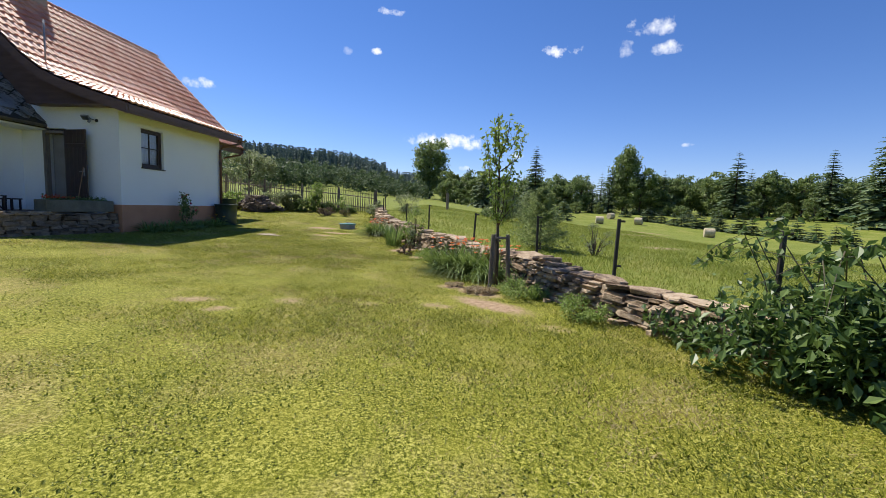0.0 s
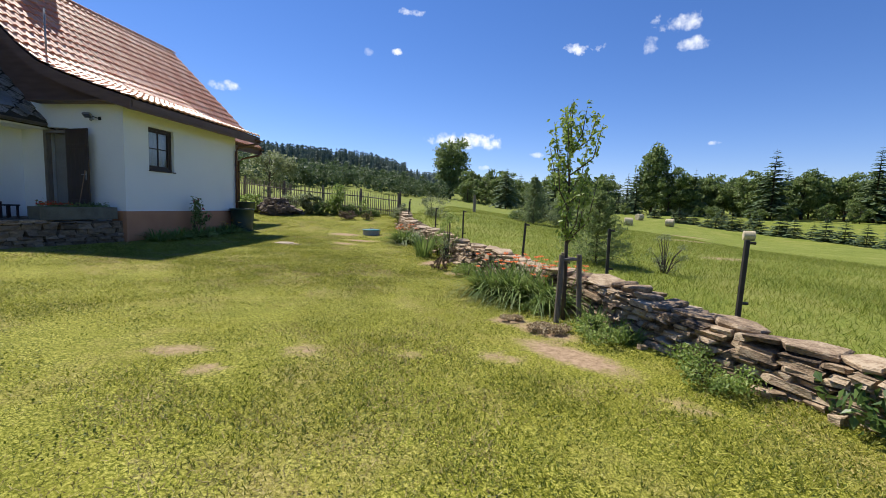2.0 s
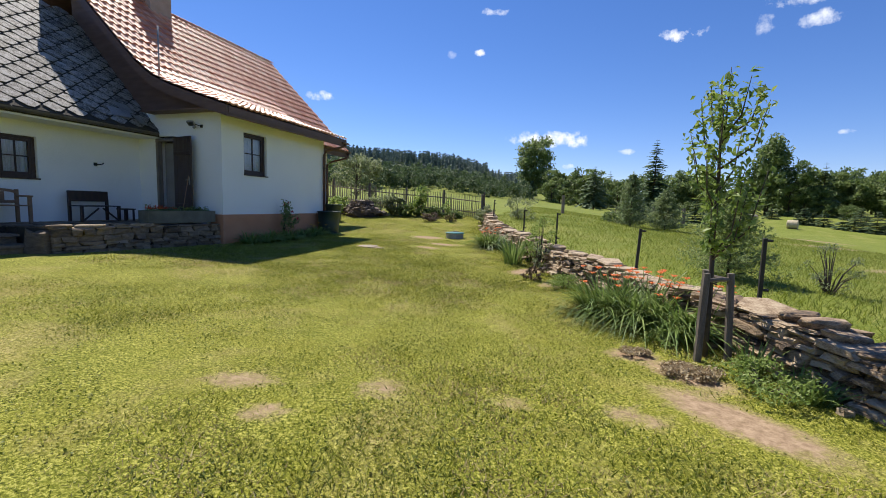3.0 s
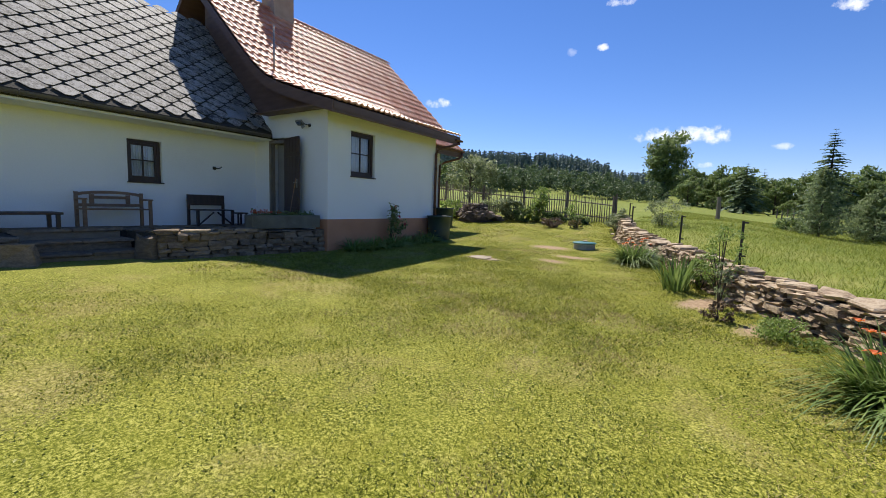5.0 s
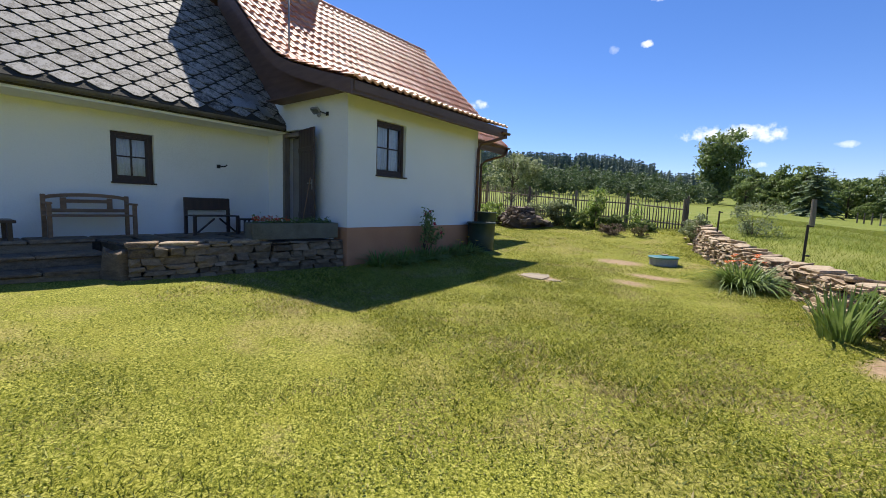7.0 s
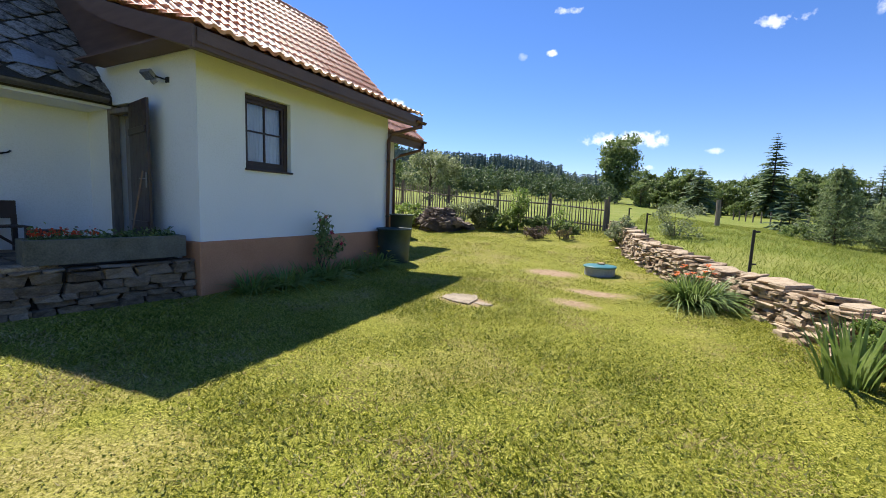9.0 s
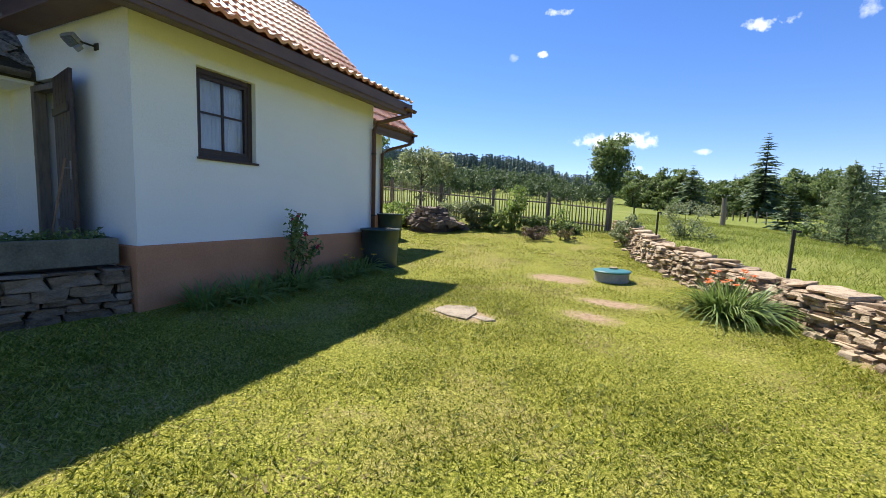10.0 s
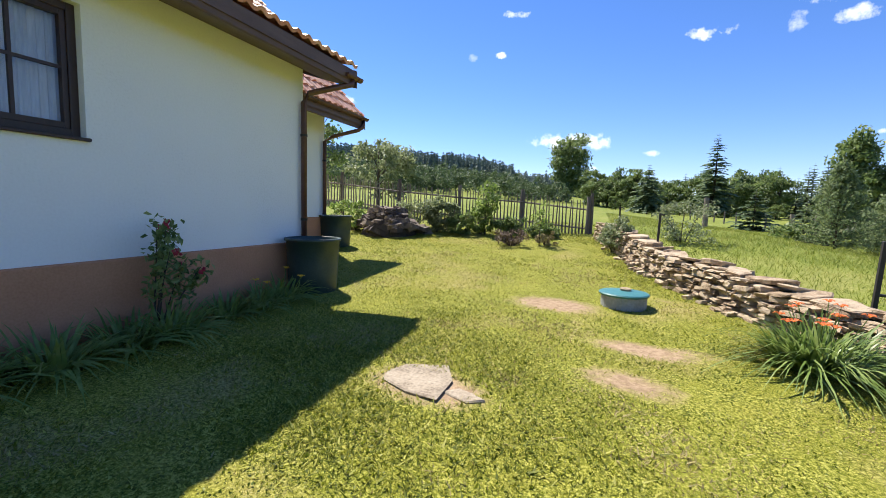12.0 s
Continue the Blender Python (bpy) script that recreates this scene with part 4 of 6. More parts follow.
def lay_tiles(parent, line, y0, y1, row0, row1, single):
    """Rows of pantiles on a roof line, as pieces of their own or joined."""
    bits = []
    exposure, cover = 0.38, 0.2085
    for r in range(row0, row1):
        x, z, a = along(line, r * exposure)
        up = Vector((-math.cos(a), 0, math.sin(a)))
        nrm = Vector((math.sin(a), 0, math.cos(a)))
        k = 0
        while y0 + k * cover < y1 - 0.1:
            o = Vector((x, y0 + k * cover, z)) - up * 0.03 + nrm * (rs.uniform(-0.003, 0.004) - 0.012)
            m = Matrix(((0, up.x, nrm.x, o.x), (1, up.y, nrm.y, o.y), (0, up.z, nrm.z, o.z), (0, 0, 0, 1)))
            m = m @ pose(0, 0, 0, 0, 0, rs.uniform(-0.8, 0.8))
            if single:
                ob = piece("tile", TILE_ME, m, parent)
                ob.matrix_parent_inverse = HOUSE_INV @ Matrix() if parent is house else Matrix()
            else:
                bits.append((TILE, m))
            k += 1
    if bits:
        tagged(quick("tiles", *joined(bits), M_TILE, parent, "red clay pantiles"), kind="stuff")


rows_flare = int(line_len(FLARE) / 0.38)
lay_tiles(tile_roof, FLARE, 10.95, 16.55, 0, 11, True)
lay_tiles(tile_roof, FLARE, 10.95, 16.55, 11, rows_flare + 1, False)
lay_tiles(rear_roof, PLAIN, 16.58, 19.78, 0, int(line_len(PLAIN) / 0.38) + 1, False)
bm0 = tube(bmesh.new(), [(0, 0, 0), (0, 0.42, 0)], [0.115, 0.10], 10, caps=False)
bmesh.ops.delete(bm0, geom=[v for v in bm0.verts if v.co.z < -0.06], context="VERTS")
ridge_me = bpy.data.meshes.new("ridge_tile")
bm0.to_mesh(ridge_me)
bm0.free()
ridge_me.materials.append(M_TILE)
y = 10.93
while y < 19.6:
    piece("ridge_tile", ridge_me, pose(RIDGE[0], y, RIDGE[1] - 0.02, rs.uniform(-0.6, 0.6), 0, rs.uniform(-1, 1)), tile_roof if y < 16.5 else rear_roof)
    y += 0.37


def slate_data():
    w, l = 0.218, 0.198
    c = 0.055
    out = [(-w, 0), (-c, -l + c), (c, -l + c), (w, 0), (c, l - c), (-c, l - c)]
    top = [(x, y, 0.022 - 0.03 * y) for x, y in out]
    low = [(x, y, 0.010 - 0.03 * y) for x, y in out]
    F = [(0, 1, 2), (0, 2, 3), (0, 3, 4), (0, 4, 5)]
    for i in range(6):
        j = (i + 1) % 6
        F += [(i, i + 6, j + 6), (i, j + 6, j)]
    return np.array(top + low), np.array(F)


SLATE = slate_data()
tmp = quick("slate", *SLATE, M_SLATE)
SLATE_ME = tmp.data
bpy.data.objects.remove(tmp)
sa = math.atan(SLATE_K)
s_up, s_n = Vector((-math.cos(sa), 0, math.sin(sa))), Vector((math.sin(sa), 0, math.cos(sa)))
bits, made_n = [], 0
row = 0
while row * 0.215 < math.hypot(SLATE_TOP[0] - SLATE_EAVE[0], SLATE_TOP[1] - SLATE_EAVE[1]):
    k = 0
    while True:
        y = AY0 - 0.05 - k * 0.47 - (row % 2) * 0.235
        if y < 0.8:
            break
        o = Vector((SLATE_EAVE[0], y, SLATE_EAVE[1])) + s_up * (0.19 + row * 0.215) + s_n * rs.uniform(0, 0.005)
        m = Matrix(((0, s_up.x, s_n.x, o.x), (1, s_up.y, s_n.y, o.y), (0, s_up.z, s_n.z, o.z), (0, 0, 0, 1))) @ pose(0, 0, 0, rs.uniform(-1, 1), rs.uniform(-1, 1), rs.uniform(-2, 2))
        if y > 5.4 and made_n < 300 and row < 24:
            piece("slate", SLATE_ME, m, slate_roof)
            made_n += 1
        else:
            bits.append((SLATE, m))
        k += 1
    row += 1
tagged(quick("slates", *joined(bits), M_SLATE, slate_roof, "old lichened slates"), kind="stuff")


# ---- leaves and plants ----
def rng_of(seed):
    return np.random.default_rng(seed)


def leaf_quads(points, size, rng, flat=0.3, long=1.6, fold=True):
    """Pointed leaves at points, in random directions; flat turns them more to the sky."""
    n = len(points)
    size = np.broadcast_to(np.asarray(size, float), (n,)) * rng.uniform(0.7, 1.3, n)
    d = rng.normal(size=(n, 3))
    d[:, 2] -= 0.2
    d /= np.linalg.norm(d, axis=1, keepdims=True)
    up = rng.normal(size=(n, 3)) * (1 - flat) + np.array([0, 0, 1.0]) * flat * 3
    side = np.cross(d, up)
    side /= np.linalg.norm(side, axis=1, keepdims=True) + 1e-9
    nrm = np.cross(side, d)
    L, W = (size * long)[:, None] * 0.5, size[:, None] * 0.42
    base, tip = points - d * L, points + d * L
    a, b = points + side * W - d * L * 0.15 + nrm * W * 0.35, points - side * W - d * L * 0.15 + nrm * W * 0.35
    V = np.stack([base, a, tip, b], 1).reshape(-1, 3)
    i = np.arange(n) * 4
    F = np.concatenate([np.stack([i, i + 1, i + 2], 1), np.stack([i, i + 2, i + 3], 1)])
    return V, F


def clumps(rng, n, shape, centre):
    """Clump centres inside an uneven crown: shape (rx, ry, rz)."""
    p = rng.normal(size=(n, 3))
    p /= np.linalg.norm(p, axis=1, keepdims=True)
    p *= rng.uniform(0.35, 1.0, (n, 1)) ** 0.6
    p *= np.array(shape)
    wob = 1 + 0.22 * np.sin(p[:, :1] * 3.1 / shape[0] + centre[0]) * np.cos(p[:, 1:2] * 2.7 / shape[1])
    return p * wob + np.array(centre)


def crown_leaves(rng, cents, per, spread_r, size, flat=0.35):
    pts = np.repeat(cents, per, axis=0)
    off = rng.normal(size=pts.shape)
    off /= np.linalg.norm(off, axis=1, keepdims=True)
    off *= rng.uniform(0.3, 1.0, (len(pts), 1)) * spread_r * np.array([1, 1, 0.65])
    return leaf_quads(pts + off, size, rng, flat)


def broadleaf(name, label, h, w, seed, n_cl, per, leaf, material, trunk_share=0.25, category="tree", trunk_r=None, at=None):
    """A broadleaved tree: tapered trunk, limbs to the clumps, a crown of leaves in clumps."""
    rng = rng_of(seed)
    t = thing(name, label, category, at if at is not None else Matrix())
    base = h * trunk_share
    rz = (h - base) / 2
    cents = clumps(rng, n_cl, (w / 2, w / 2, rz), (0, 0, base + rz))
    r0 = trunk_r or max(0.02, h * 0.02)
    bm = bmesh.new()
    lean = rng.normal(0, 0.015, 2) * h
    axis = [(lean[0] * k * k, lean[1] * k * k, h * 0.85 * k - 0.05 * (k == 0)) for k in (0, 0.25, 0.5, 0.75, 1.0)]
    tube(bm, axis, [r0 * 1.25, r0, r0 * 0.75, r0 * 0.45, r0 * 0.15], 8)
    for c in cents[:: max(1, n_cl // 14)]:
        k = min(0.8, max(trunk_share, (c[2] / h - 0.12)))
        s = Vector((lean[0] * k * k, lean[1] * k * k, h * 0.85 * k))
        e = Vector(c)
        mid = s.lerp(e, 0.5) + Vector((0, 0, 0.06 * h))
        tube(bm, [s, mid, e], [r0 * 0.4, r0 * 0.25, r0 * 0.06], 5)
    part("trunk", bm, M_BARK, t, smooth=True)
    V, F = crown_leaves(rng, cents, per, max(w, h) * 0.13, leaf)
    quick("crown", V, F, material, t)
    return t


def conifer(name, label, h, w, seed, levels, arms, material, at=None, droop=0.25, gap=0.0, sub=5, bare=0.06):
    """A spruce: a straight trunk and whorls of drooping branches set with sprays of needles."""
    rng = rng_of(seed)
    t = thing(name, label, "tree", at if at is not None else Matrix())
    bm = tube(bmesh.new(), [(0, 0, -0.1), (0, 0, h * 0.5), (0, 0, h)], [h * 0.018 + 0.01, h * 0.011, 0.004], 7)
    part("trunk", bm, M_BARK, t, smooth=True)
    V, F, n = [], [], 0
    for lv in range(levels):
        f = (lv + rng.uniform(-0.3, 0.3)) / levels
        z = h * (bare + (1 - bare) * max(0, f))
        reach = w / 2 * (1 - max(0, f)) ** 0.85 * rng.uniform(0.78, 1.12) + 0.02 * h
        turn = rng.uniform(0, 6.28)
        for a in range(arms):
            if rng.uniform() < gap:
                continue
            th = turn + 6.283 * a / arms + rng.uniform(-0.25, 0.25)
            r = reach * rng.uniform(0.7, 1.15)
            d = np.array([math.cos(th), math.sin(th), 0])
            s = np.array([-math.sin(th), math.cos(th), 0])
            rise = rng.uniform(-0.05, 0.2) + 0.35 * max(0, f)
            for q in range(sub):
                u0, u1 = q / sub, (q + 1.35) / sub
                p0 = d * r * u0 + np.array([0, 0, z + r * (rise * u0 - droop * u0 * u0)])
                p1 = d * r * u1 + np.array([0, 0, z + r * (rise * u1 - droop * u1 * u1)])
                wd = r * 0.30 * (1 - 0.55 * u0) * rng.uniform(0.7, 1.2)
                for sg in (-1, 1):
                    tipv = (p0 + p1) / 2 + s * sg * wd + d * r * 0.12 - np.array([0, 0, wd * rng.uniform(0.1, 0.55)])
                    V += [p0, p1, tipv, p0 * 0.5 + p1 * 0.5 + np.array([0, 0, 0.05 * r])]
                    F += [(n, n + 1, n + 2), (n, n + 2, n + 3)] if sg > 0 else [(n, n + 2, n + 1), (n, n + 3, n + 2)]
                    n += 4
    quick("crown", np.array(V), np.array(F), material, t)
    return t


def feathery_spruce(name, label, h, w, seed, levels, arms, needle, per, material, at):
    """A young spruce seen close: thin up-swept branches set with fine sprays of needles, and a bare leader."""
    rng = rng_of(seed)
    t = thing(name, label, "tree", at)
    bm = tube(bmesh.new(), [(0, 0, -0.1), (0, 0, h * 0.5), (0, 0, h)], [h * 0.014 + 0.008, h * 0.009, 0.004], 7)
    pts = []
    for lv in range(levels):
        f = (lv + rng.uniform(-0.3, 0.3)) / levels
        z = h * (0.03 + 0.9 * max(0, f))
        reach = w / 2 * (1 - max(0, f)) + 0.03 * h
        turn = rng.uniform(0, 6.28)
        for a in range(arms):
            th = turn + 6.283 * a / arms + rng.uniform(-0.3, 0.3)
            r = reach * rng.uniform(0.6, 1.15)
            d = np.array([math.cos(th), math.sin(th), 0])
            side = np.array([-math.sin(th), math.cos(th), 0])
            rise = rng.uniform(0.1, 0.35) + 0.4 * max(0, f)
            tip = np.array([0, 0, z + rise * r]) + d * r
            if a % 2 == 0:
                tube(bm, [(0, 0, z), tuple(d * r * 0.5 + np.array([0, 0, z + rise * r * 0.35])), tuple(tip)], [0.006 * h / 2, 0.004 * h / 2, 0.0015], 4)
            u = rng.uniform(0.12, 1.0, per)[:, None]
            along_arm = d * r * u + np.array([0, 0, 1]) * (z + rise * r * u ** 1.5)
            pts.append(along_arm + side * rng.normal(0, 0.22, (per, 1)) * r * (1.1 - u) + rng.normal(0, 0.02 * h ** 0.5, (per, 3)))
    part("trunk", bm, M_BARK, t, smooth=True)
    pts.append(np.stack([rng.normal(0, 0.015 * h, 40), rng.normal(0, 0.015 * h, 40), rng.uniform(0.75 * h, h, 40)], 1))
    quick("crown", *leaf_quads(np.concatenate(pts), needle, rng, 0.3, 3.2), material, t)
    return t


def strap_clump(name, label, at, n, length, width, seed, material=M_BLADE, upright=0.5, radius=0.15, category="plant", flowers=None, nf=0, parent=None):
    """A tuft of arching strap leaves, with flowers on stalks."""
    rng = rng_of(seed)
    t = thing(name, label, category, at)
    V, F, c = [], [], 0
    segs = 5
    for k in range(n):
        th = rng.uniform(0, 6.283)
        b = np.array([math.cos(th), math.sin(th), 0]) * radius * math.sqrt(rng.uniform())
        th2 = th + rng.normal(0, 0.5)
        d = np.array([math.cos(th2), math.sin(th2), 0])
        s = np.array([-d[1], d[0], 0])
        L, lean = length * rng.uniform(0.6, 1.1), rng.uniform(0.3, 1.15) * (1.3 - upright)
        for j in range(segs + 1):
            u = j / segs
            out = L * lean * u ** 1.4
            z = L * (u * (1.0 - 0.25 * lean) - (1 - upright) * 0.75 * lean * u ** 2.6)
            p = b + d * out + np.array([0, 0, z - 0.03])
            wd = width * (1 - u ** 2.2) * rng.uniform(0.9, 1.1) / 2 + 0.0006
            V += [p - s * wd, p + s * wd + np.array([0, 0, wd * 0.5])]
            if j:
                F.append((c - 2, c - 1, c + 1, c))
            c += 2
    V, F = np.array(V), np.array(F)
    if n <= 150:
        step = 2 * (segs + 1)
        for k in range(n):
            quick("leaf", V[k * step:(k + 1) * step], F[:segs], material, t, smooth=True)
    else:
        quick("leaves", V, F, material, t, smooth=True)
    for k in range(nf):
        th, rr = rng.uniform(0, 6.283), length * rng.uniform(0.15, 0.7)
        p = np.array([math.cos(th) * rr, math.sin(th) * rr, length * rng.uniform(0.5, 0.76)])
        st = part("stalk", tube(bmesh.new(), [(p[0] * 0.2, p[1] * 0.2, 0), (p[0] * 0.7, p[1] * 0.7, p[2] * 0.6), tuple(p)], 0.004, 4), material, t)
        fv, ff = [], []
        i = 0
        for q in range(6):
            a = 6.283 * q / 6 + rng.uniform(-0.2, 0.2)
            d = np.array([math.cos(a), math.sin(a), 0.0])
            s = np.array([-d[1], d[0], 0])
            r = rng.uniform(0.055, 0.075)
            fv += [p, p + d * r * 0.6 + s * 0.016 + (0, 0, 0.03), p + d * r + (0, 0, 0.018), p + d * r * 0.6 - s * 0.016 + (0, 0, 0.03)]
            ff.append((i, i + 1, i + 2, i + 3))
            i += 4
        quick("flower", np.array(fv), np.array(ff), flowers, t)
    return t


def bush(name, label, at, shape, seed, n_cl, per, leaf, material, category="shrub", stems=6, lift=0.55):
    """A leafy shrub: stems from the ground and leaves in clumps."""
    rng = rng_of(seed)
    t = thing(name, label, category, at)
    cents = clumps(rng, n_cl, shape, (0, 0, shape[2] * (0.4 + lift)))
    cents[:, 2] = np.maximum(cents[:, 2], 0.05)
    bm = bmesh.new()
    for c in cents[:: max(1, n_cl // stems)]:
        e = Vector(c)
        tube(bm, [(e.x * 0.15, e.y * 0.15, -0.03), (e.x * 0.5, e.y * 0.5, e.z * 0.6), e], [0.012, 0.008, 0.003], 5)
    part("stems", bm, M_BARK, t)
    V, F = crown_leaves(rng, cents, per, max(shape) * 0.24, leaf, 0.4)
    V[:, 2] = np.maximum(V[:, 2], 0.005)
    quick("foliage", V, F, material, t)
    return t


def on_ground(x, y, turn=0, dz=0.0):
    return pose(x, y, height(x, y) + dz, 0, 0, turn)


# ---- the dry-stone garden wall ----
stone_wall = thing("stone_wall", "low rambling dry-stone wall of brown gneiss", "stone wall", kind="structure")
WALL_H = lambda s: 0.36 + 0.12 * float(smooth(1.0, 4.0, s)) + 0.03 * math.sin(s * 1.7)
bm, prev = bmesh.new(), None
for k in range(60):
    s = WALL_LEN[-1] * k / 59
    p, d = along_wall(s)
    n = np.array((d[1], -d[0]))
    z = height(*(p - n * 0.4))
    ring = [bm.verts.new((*(p + n * o), z + hh)) for o, hh in ((-0.12, -0.2), (-0.10, WALL_H(s) - 0.05), (0.16, WALL_H(s) - 0.05), (0.2, -0.2))]
    if prev:
        for i in range(4):
            bm.faces.new((prev[i], prev[(i + 1) % 4], ring[(i + 1) % 4], ring[i]))
    prev = ring
bmesh.ops.recalc_face_normals(bm, faces=bm.faces)
part("core", bm, M_EARTH, stone_wall)
rs = random.Random(5)
loose, singles = [], 0


def put_stone(s, off, z, ln, dp, hg, tilt=4.0, flat=False):
    global singles
    p, d = along_wall(s)
    n = np.array((d[1], -d[0]))
    q = p + n * off
    ang = math.degrees(math.atan2(d[1], d[0]))
    m = sized(pose(q[0], q[1], z, rs.uniform(-tilt, tilt), rs.uniform(-tilt, tilt), ang + rs.uniform(-9, 9)), ln, dp, hg)
    k = rs.randrange(len(STONES)) if not flat else len(STONES) + rs.randrange(len(SLABS))
    if 2.2 < s < 9.6 and off < 0.1 and singles < 300:
        piece("slab" if flat else "stone", (STONES + SLABS)[k], m, stone_wall)
        singles += 1
    else:
        loose.append((STONE_ARRAYS[k], m))


course = 0.0
for side, off, top in ((-1, -0.17, 1.0), (1, 0.17, 1.0)):
    zrel = -0.05 if side < 0 else 0.18
    while zrel < 0.48:
        hg = rs.uniform(0.028, 0.07)
        s = 0.1
        while s < WALL_LEN[-1] - 0.1:
            big = rs.random() < 0.2
            ln = rs.uniform(0.12, 0.36) * (1.3 if big else 1.0)
            if zrel + hg * 0.6 < WALL_H(s):
                p, d = along_wall(s + ln / 2)
                n = np.array((d[1], -d[0]))
                base = height(*(p - n * 0.45))
                put_stone(s + ln / 2, off + rs.uniform(-0.045, 0.03) + side * -0.05 * zrel, base + zrel + hg / 2 + rs.uniform(-0.012, 0.012), ln * 0.96, rs.uniform(0.2, 0.3), hg * (1.6 if big else rs.uniform(0.85, 1.15)), 7)
            s += ln
        zrel += hg
s = 0.2
while s < WALL_LEN[-1] - 0.2:
    ln = rs.uniform(0.2, 0.62)
    p, d = along_wall(s + ln / 2)
    n = np.array((d[1], -d[0]))
    base = height(*(p - n * 0.45))
    if rs.random() < 0.85:
        put_stone(s + ln / 2, rs.uniform(-0.05, 0.05), base + WALL_H(s) + 0.03 + rs.uniform(-0.03, 0.035), ln * 1.1, rs.uniform(0.34, 0.54), rs.uniform(0.035, 0.085), 9, True)
    else:
        for q in range(3):
            put_stone(s + ln * (q + 0.5) / 3, rs.uniform(-0.15, 0.15), base + WALL_H(s) + 0.02, ln * 0.5, rs.uniform(0.2, 0.34), 0.08, 9, True)
    s += ln * 0.97
# fallen stones at the wall's foot
for k in range(70):
    s = rs.uniform(1.0, 22)
    p, d = along_wall(s)
    n = np.array((d[1], -d[0]))
    q = p - n * rs.uniform(0.3, 0.55)
    put_stone(s, -rs.uniform(0.28, 0.5), height(*q) + 0.02, rs.uniform(0.08, 0.22), rs.uniform(0.08, 0.16), rs.uniform(0.05, 0.1), 12)
tagged(quick("stones", *joined(loose), M_STONE, stone_wall), kind="stuff")
for (x, y, a, b, c, t) in ((1.95, 5.35, 0.2, 0.14, 0.09, 60),):
    ob = piece("field_stone", STONES[2], sized(pose(x, y, height(x, y) + 0.012, 0, 4, t), a, b, c), None)
    tagged(ob, "grey field stone half sunk in the grass", "stone")


# ---- wire-fence posts behind the wall ----
def iron_post(x, y, top, lean):
    z = height(x, y)
    t = thing("fence_post", "dark iron fence post behind the stone wall", "post", pose(x, y, z, lean[0], lean[1], 0), "iron fence posts")
    hgt = top - z
    part("shaft", boxed(-0.022, 0.022, -0.022, 0.022, -0.25, hgt, bevel=0.004), M_IRON, t)
    for f in (0.98, 0.36):
        part("insulator", tube(bmesh.new(), [(0.02, 0, hgt * f - 0.01), (0.085, 0, hgt * f - 0.01)], 0.018, 6), M_IRON, t)


rp = random.Random(3)
for x, y, top in ((3.25, 4.65, 1.40), (2.12, 6.36, 1.44), (1.32, 8.62, 1.42), (0.02, 10.0, 1.42), (-1.44, 13.83, 1.6), (-2.62, 16.55, 1.65), (-4.38, 20.4, 1.89), (-5.0, 23.8, 2.05)):
    iron_post(x, y, top, (rp.uniform(-2, 2), rp.uniform(-1, 3)))


def wooden_post(x, y, hgt, r, label, group):
    t = thing("wooden_post", label, "post", on_ground(x, y), group)
    bm = tube(bmesh.new(), [(0, 0, -0.3), (0.01, 0, hgt * 0.5), (0.0, 0.01, hgt)], [r, r * 0.95, r * 0.85], 9)
    part("shaft", bm, M_GREYWOOD, t)


wooden_post(-1.8, 29.0, 1.15, 0.10, "weathered wooden post in the meadow", "meadow posts")
wooden_post(7.0, 46.5, 1.35, 0.16, "thick weathered wooden gate post in the meadow", "meadow posts")
wooden_post(8.6, 47.0, 1.5, 0.16, "thick weathered wooden gate post in the meadow", "meadow posts")
wooden_post(-5.8, 24.95, 1.3, 0.05, "dark wooden corner post of the picket fence", "meadow posts")
for k in range(9):
    wooden_post(6.4 - k * 0.2, 49.5 + k * 3.0, 1.2, 0.07, "far wooden fence post in the meadow", "meadow posts")

# ---- picket fence ----
fence = thing("picket_fence", "weathered dark wooden picket fence at the garden's end", "fence")
picket_me = bpy.data.meshes.new("picket")
bm = boxed(-0.028, 0.028, -0.01, 0.01, 0, 1.12)
top = [v for v in bm.verts if v.co.z > 0.5]
for v in top:
    v.co.x *= 0.35
bm.to_mesh(picket_me)
bm.free()
picket_me.materials.append(M_GREYWOOD)
FA, FB = Vector((-5.9, 24.9)), Vector((-16.8, 22.9))
flen = (FB - FA).length


def fence_at(s):
    p = FA.lerp(FB, s / flen)
    return p, 1.08 + 0.82 * (s / flen) + 0.04 * math.sin(s * 0.9)


fa = math.degrees(math.atan2(FB.y - FA.y, FB.x - FA.x))
rf = random.Random(9)
s = 0.05
while s < flen:
    p, z = fence_at(s)
    piece("picket", picket_me, pose(p.x, p.y - 0.035, z + rf.uniform(-0.03, 0.03), rf.uniform(-2, 2), rf.uniform(-2.5, 2.5), fa), fence)
    s += 0.105
k = 0
while k * 2.1 < flen:
    p, z = fence_at(k * 2.1)
    p2, z2 = fence_at(min(flen, (k + 1) * 2.1))
    bm = tube(bmesh.new(), [(p.x, p.y + 0.05, 0.6), (p.x, p.y + 0.05, z + 1.28)], [0.07, 0.06], 8)
    part("post", bm, M_GREYWOOD, fence)
    for hh in (0.25, 0.86):
        part("rail", tube(bmesh.new(), [(p.x, p.y, z + hh), (p2.x, p2.y, z2 + hh)], 0.028, 4), M_GREYWOOD, fence)
    k += 1

